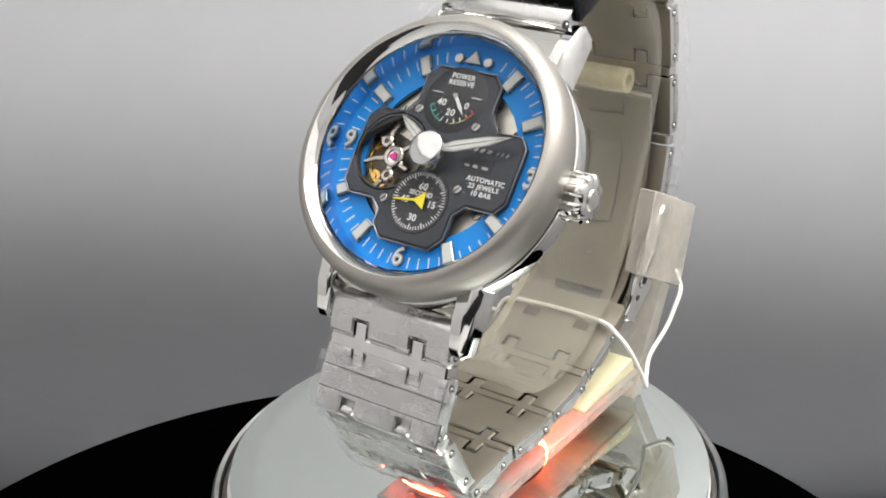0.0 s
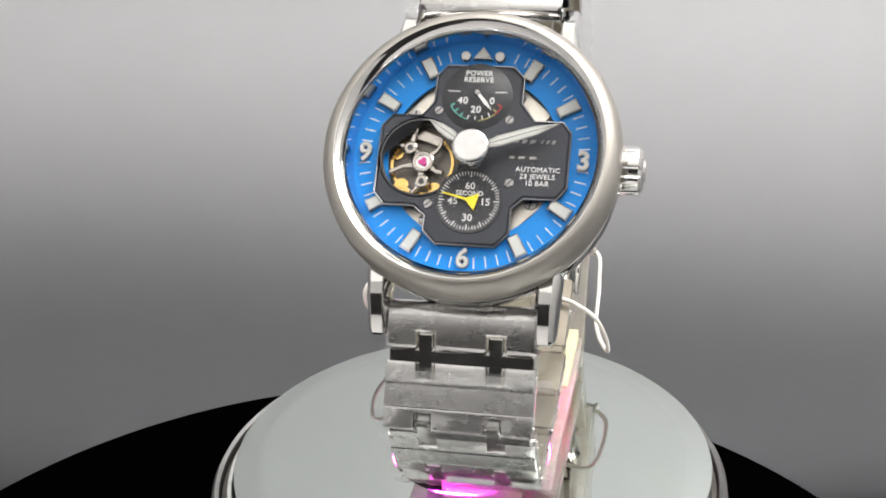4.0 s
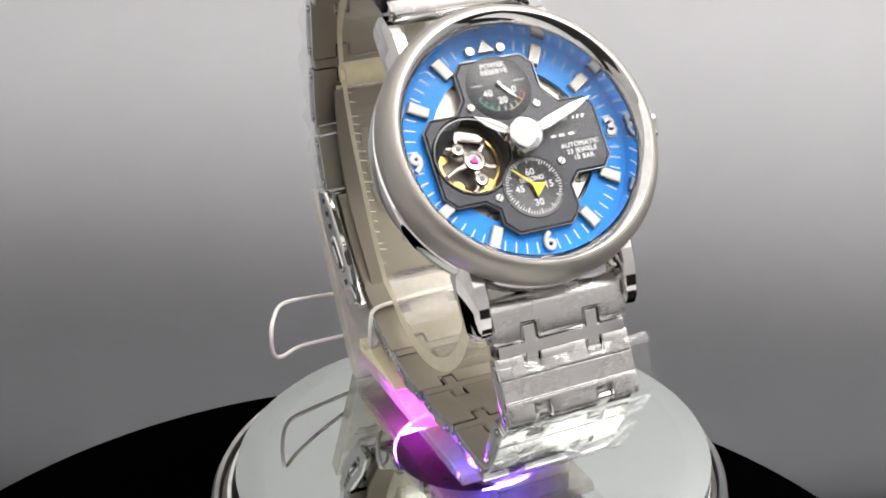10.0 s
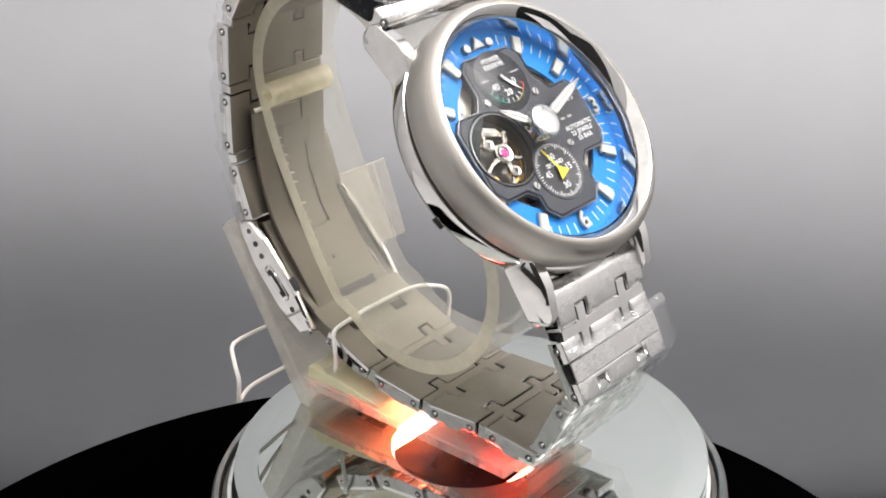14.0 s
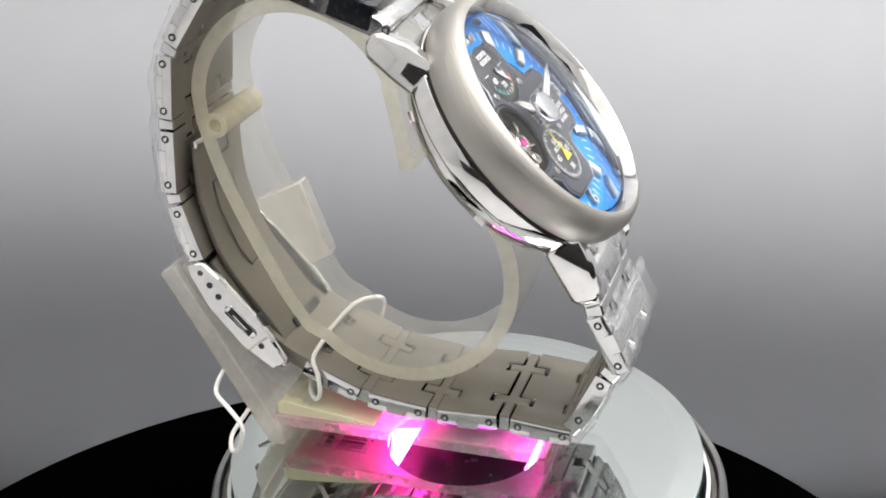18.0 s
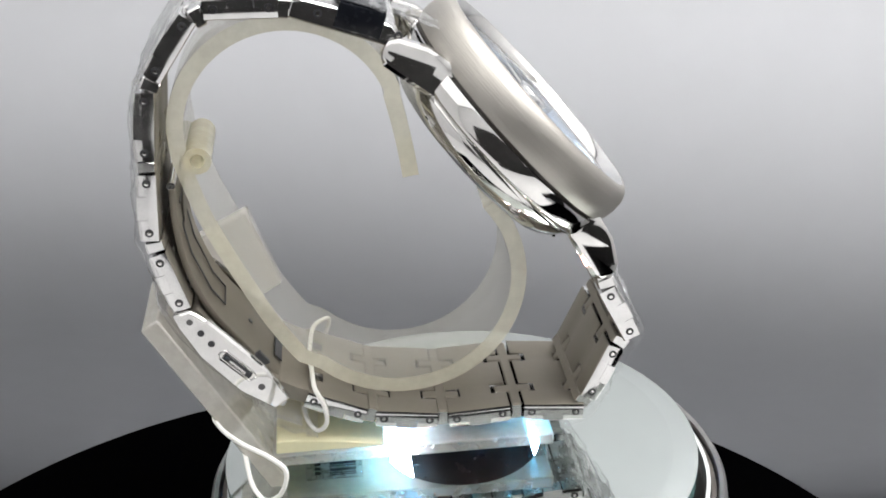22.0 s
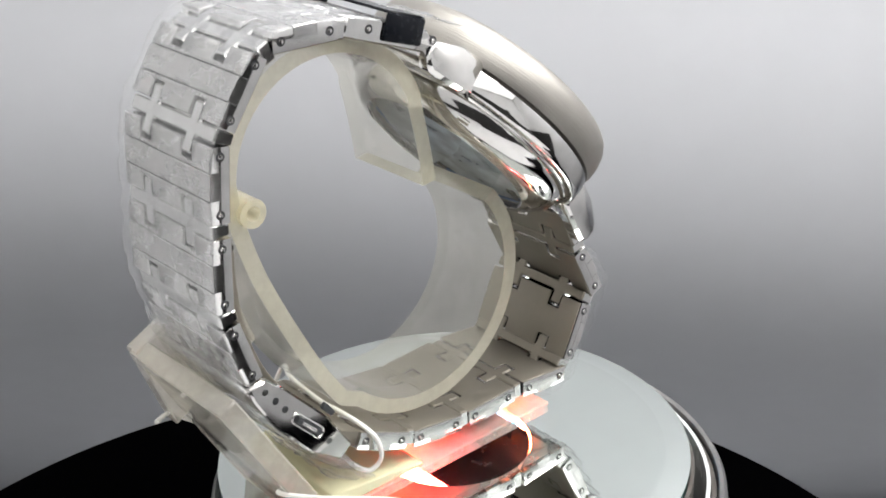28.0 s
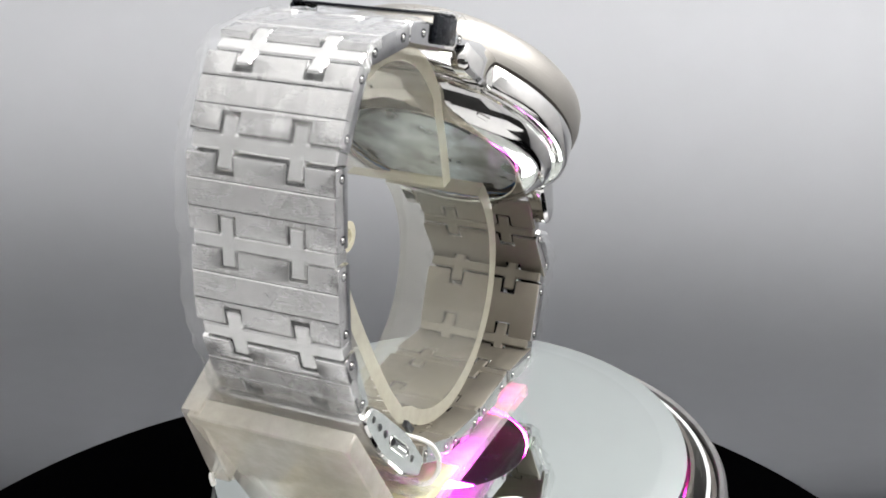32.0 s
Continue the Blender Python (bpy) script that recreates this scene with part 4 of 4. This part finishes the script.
def build_cuff():
    t = thing("display_cuff", (0, 0, ZF), "milky clear plastic C-shaped cuff holding the bracelet open from inside", "watch holder")
    path = smooth_path([(0, 5.9, 41.4), (0, 6.4, 45.2), (0, 7.2, 49.7), (0, 8.2, 54.3)], 4)[:-1] + arc(22.5, 49.1, 15.5, 160, 4, 30)
    path += smooth_path([(0, 37.7, 46.2), (0, 34.5, 35.6), (0, 27.8, 21.2), (0, 23.2, 13.8)], 8) + arc(8.1, 25.0, 17.5, -46, -220, 36)
    strip(path, 2.3, -2.2, 13.2, cuff_clear, cuff_rim, cuff_far_rim, t, "cuff_band")
    rnd = random.Random(8)
    for k in range(19):
        f = (k + rnd.uniform(-0.25, 0.25)) / 19
        y, z = 36.9 - 12.9 * f + 1.2 * 0.91, 44.0 - 28.8 * f - 1.2 * 0.41
        part("cut_mark", tube([(-2.1, y, z + ZF), (-0.4 - rnd.uniform(0, 0.8), y - 0.15, z - 0.3 + ZF)], 0.06, 5), string_white, t, "pale saw mark")
    part("tube", lathe([(1.0, 0), (1.95, 0), (1.95, 12.5), (1.0, 12.5)], 28, Matrix.Translation((-3.0, 35.3, 46.0 + ZF)) @ pose(0, 0, 0, 0, 90, 0), True), cuff_rim, t, "short milky tube")
    RIDERS.append(t)


def slab(loop_yz, x0, x1, bevel=0.25):
    """Plate cut in the y-z plane, from x0 to x1."""
    m = Matrix(((0, 0, 1, x0), (1, 0, 0, 0), (0, 1, 0, ZF), (0, 0, 0, 1)))
    return prism([loop_yz], 0, x1 - x0, bevel, m, True)


def rim_faces(bm, axis, share=0.9):
    for f in bm.faces:
        f.material_index = 0 if abs(f.normal.dot(axis)) > share else 1
    return bm


def build_acrylic_stand():
    t = thing("acrylic_stand", (0, 0, ZF - 5), "clear acrylic stand with sloping back plate, standing on the mirror", "display stand")
    part("base_plate", rim_faces(slab([(-14.0, -3.0), (29.6, -3.0), (29.2, -1.0), (-14.0, -1.0)], -6.0, 16.4), Vector((0, 0, 1))), [acrylic_milky, acrylic_rim], t)
    slope = Vector((0, 0.84, -0.54))
    part("back_plate", rim_faces(slab([(29.6, -5.98), (45.6, 22.4), (43.1, 24.0), (27.2, -4.0), (27.2, -5.98)], -7.0, 16.4), slope), [acrylic, acrylic_rim], t)
    part("side_wall", rim_faces(slab([(45.4, 23.0), (30.6, 30.6), (26.1, 17.9), (40.6, 9.4)], 14.4, 17.4), Vector((1, 0, 0))), [acrylic, acrylic_rim], t)
    part("foot", rim_faces(slab([(-14.0, -5.98), (-11.0, -5.98), (-11.0, -3.0), (-14.0, -3.0)], 0.0, 12.0), Vector((0, 0, 1))), [acrylic, acrylic_rim], t)
    RIDERS.append(t)
    c = thing("cream_card", (0, 0, ZF - 1.5), "pale cream folded card lying on the acrylic stand under the bracelet", "card")
    part("sheet", slab([(28.4, -0.95), (28.2, 1.1), (27.0, 1.4), (18.0, 0.4), (12.0, -0.55), (12.0, -0.95)], -5.6, 15.6, 0.15), foam_cream, c)
    RIDERS.append(c)


def build_string():
    t = thing("tag_string", (0, 0, ZF), "thin twisted white cord looped round the bracelet by the clasp", "string")
    pts = [(-1.5, 23.8, 4.6), (-3.6, 23.2, 3.2), (-5.4, 21.8, 2.6), (-6.4, 20.4, 4.4), (-6.2, 20.6, 7.4), (-4.8, 21.8, 9.6), (0.5, 22.2, 10.0), (4.6, 22.5, 10.0), (13.0, 21.8, 10.2), (17.0, 20.0, 9.6), (19.5, 19.2, 8.0), (21.0, 20.3, 4.0),
           (21.2, 21.6, 0.9), (19.6, 25.0, 1.2), (18.6, 28.0, 2.9), (18.4, 34.0, 5.2), (18.2, 37.0, 7.2), (17.8, 40.0, 9.6), (15.0, 43.5, 11.0)]
    part("knot_loop", tube(smooth_path([(x, y, z + ZF) for x, y, z in pts], 8), 0.36, 8), string_white, t)
    pts = [(-4.8, 37.0, 6.0), (-6.4, 36.7, 6.2), (-12.0, 34.8, 7.6), (-17.6, 32.0, 9.0), (-20.4, 28.4, 8.4), (-21.6, 26.2, 6.6), (-21.2, 27.2, 2.8), (-19.2, 29.6, 0.5), (-15.0, 31.6, 0.5), (-6.5, 32.9, -0.2), (-5.0, 33.2, 0.0)]
    part("free_loop", tube(smooth_path([(x, y, z + ZF) for x, y, z in pts], 8), 0.34, 8), string_white, t)
    RIDERS.append(t)


def outer_path(pins, off, steps=5):
    """Curve along the bracelet's outer face, off millimetres out from the pins."""
    pts = []
    for i, p in enumerate(pins):
        a, b = pins[max(i - 1, 0)], pins[min(i + 1, len(pins) - 1)]
        d = Vector((0, b[0] - a[0], b[1] - a[1])).normalized()
        pts.append(Vector((0, p[0], p[1])) + Vector((1, 0, 0)).cross(d) * off)
    return smooth_path(pts, steps)


def film_sheet(name, label, path, x0, x1, crumple, seed, flare=0.0, mat=None):
    """Crinkled clear film laid over the bracelet."""
    t = thing(name, (0, 0, ZF), label, "film")
    bm = bmesh.new()
    nx = 44
    rows = []
    for i, p in enumerate(path):
        d = (path[min(i + 1, len(path) - 1)] - path[max(i - 1, 0)]).normalized()
        nrm = Vector((1, 0, 0)).cross(d)
        row = []
        for k in range(nx + 1):
            f = k / nx
            q = Vector((x0 + (x1 - x0) * f, p.y, p.z))
            e = abs(2 * f - 1)
            w = noise.noise(q * 0.35 + Vector((seed, 0, 0))) + 1.1 * abs(noise.noise(q * 0.8 + Vector((0, seed, 0)))) + 0.5 * abs(noise.noise(q * 1.7 + Vector((seed, seed, 0)))) + 0.25 * noise.noise(q * 2.3 + Vector((0, 0, seed)))
            out = crumple * w - (1.6 if e > 0.93 else 0.0) * (1 - flare) * (e - 0.93) / 0.07
            edge = Vector((0, 0, 0))
            if e > 0.9:
                edge = Vector((noise.noise(q * 0.5 + Vector((seed, 7, 0))) * 0.9 * (1 if f > 0.5 else -1), 0, 0))
            row.append(bm.verts.new((q + nrm * out + edge + Vector((0, 0, ZF))) * MM))
        rows.append(row)
    for a, b in zip(rows, rows[1:]):
        for k in range(nx):
            bm.faces.new((a[k], a[k + 1], b[k + 1], b[k]))
    fold = bmesh.new()
    ends = [[v.co.copy() for v in row] for row in (rows[-1], rows[-2], rows[-3])]
    back = []
    for n, row in enumerate(ends):
        lift = (0.1, 0.4, 0.5)[n]
        a, b = rows[-1][0].co, rows[-3][0].co
        nrm = Vector((1, 0, 0)).cross(a - b).normalized()
        back.append([fold.verts.new(c + nrm * (lift + 0.25 * noise.noise(c * 700 + Vector((seed, n, 0)))) * MM) for c in row])
    for a, b in zip(back, back[1:]):
        for k in range(nx):
            fold.faces.new((a[k], a[k + 1], b[k + 1], b[k]))
    part("folded_end", fold, film_milky, t, "folded-back film edge", smooth=60)
    part("sheet", bm, mat or film_clear, t, smooth=60)
    RIDERS.append(t)


def build_films():
    film_sheet("protective_film", "crinkled clear film wrapped over the bracelet's back links", outer_path(PINS[0:10] + [(39.9, 24.5)], 1.75), MIDDLE - HALF - 2.2, MIDDLE + HALF + 0.1, 0.42, 3.0, 0.8, film_milky)
    film_sheet("protective_film", "crinkled clear film wrapped over the bracelet's lower front links", outer_path(PINS[17:23], 1.9, 8), MIDDLE - HALF - 0.2, MIDDLE + HALF + 2.4, 0.4, 11.0, 1.0)
    film_sheet("protective_film", "crumpled clear film end sticking out under the clasp", smooth_path([(0, 31.0, 8.0), (0, 28.4, 5.0), (0, 25.2, 3.4), (0, 21.8, 2.6)], 4), MIDDLE - HALF - 2.0, MIDDLE + HALF - 3.0, 0.45, 41.0, 1.0, film_milky)
    film_sheet("protective_film", "loose clear film over the upper end link by the lugs", smooth_path([(0, 1.5, 63.0), (0, 4.5, 64.6), (0, 8.0, 66.0), (0, 10.6, 66.9)], 4), MIDDLE - HALF - 1.2, MIDDLE - HALF + 6.0, 0.5, 31.0, 1.0)
    film_sheet("protective_film", "smooth clear film stuck over the clasp cover", [Vector((0, y, z)) for y, z in ((43.0, 30.0), (42.4, 25.5), (40.6, 21.0), (36.6, 15.6), (32.0, 10.6), (28.0, 7.0), (24.0, 4.6))], MIDDLE - HALF - 1.8, MIDDLE + HALF - 0.2, 0.5, 21.0, 0.8, film_milky)


def build_clip():
    t = thing("black_clip", (0, 0, ZF), "glossy black plastic clip round the bracelet's end link", "clip")
    fm = link_frame((8.4, 64.1), (15.2, 66.4))
    part("sleeve", prism([box_loop(2 * HALF + 0.9, 6.4)], 1.55, 1.95, 0.15, fm, True), black_plastic, t)
    for s in (-1, 1):
        part("end_cap", prism([box_loop(0.7, 6.4, s * (HALF + 0.3), 0)], -1.7, 1.9, 0.3, fm, True, 2), black_plastic, t)
    part("underside", prism([box_loop(2 * HALF + 0.7, 6.4)], -2.0, -1.6, 0.15, fm, True), black_plastic, t)
    RIDERS.append(t)


def build_sticker():
    t = thing("barcode_sticker", (0, 0, ZF - 3.2), "clear sticker printed with black bars under the stand", "sticker")
    part("paper", prism([box_loop(14, 9, 5.5, 20.0)], -3.12, -3.03, 0, Matrix.Translation((0, 0, ZF))), acrylic_milky, t)
    x = -0.5
    rnd = random.Random(4)
    while x < 11.0:
        wd = rnd.choice((0.25, 0.25, 0.5, 0.75))
        part("bar", prism([box_loop(wd, 4.2, x, 18.6)], -3.17, -3.12, 0, Matrix.Translation((0, 0, ZF))), black_plastic, t)
        x += wd + rnd.choice((0.3, 0.3, 0.6))
    for k in range(9):
        part("text_bar", prism([box_loop(0.8, 0.9, 0.2 + 1.25 * k, 22.6)], -3.17, -3.12, 0, Matrix.Translation((0, 0, ZF))), black_plastic, t)
    RIDERS.append(t)


build_tent()
build_platform()
build_turntable_base()
build_mirror_disc()
LAMP = build_colour_lamp()
WATCH_OB = build_watch()
build_cuff()
build_acrylic_stand()
build_string()
build_films()
build_clip()
build_sticker()


def motions():
    steps = [2.0 * k for k in range(17)]
    for ob in RIDERS:
        z = ob.location.z
        walk(ob, [(t, Matrix.Translation((0, 0, z)) @ Matrix.Rotation(radians(a), 4, "Z")) for t, a in zip(steps, TURNED)])
    lamp_at = Matrix.Translation(LAMP.location)
    walk(LAMP, [(min(1.4 * k, SECONDS), lamp_at @ Matrix.Rotation(radians(51.06 * min(1.4 * k, SECONDS) + 234.0), 4, "X")) for k in range(24)])
    hand = [o for o in WATCH_OB.children if o.name.startswith("seconds_hand")][0]
    rest = hand.matrix_basis.copy()
    walk(hand, [(t, rest @ Matrix.Rotation(radians(-(262.0 + 5.4 * t)), 4, "Z")) for t in steps])


motions()
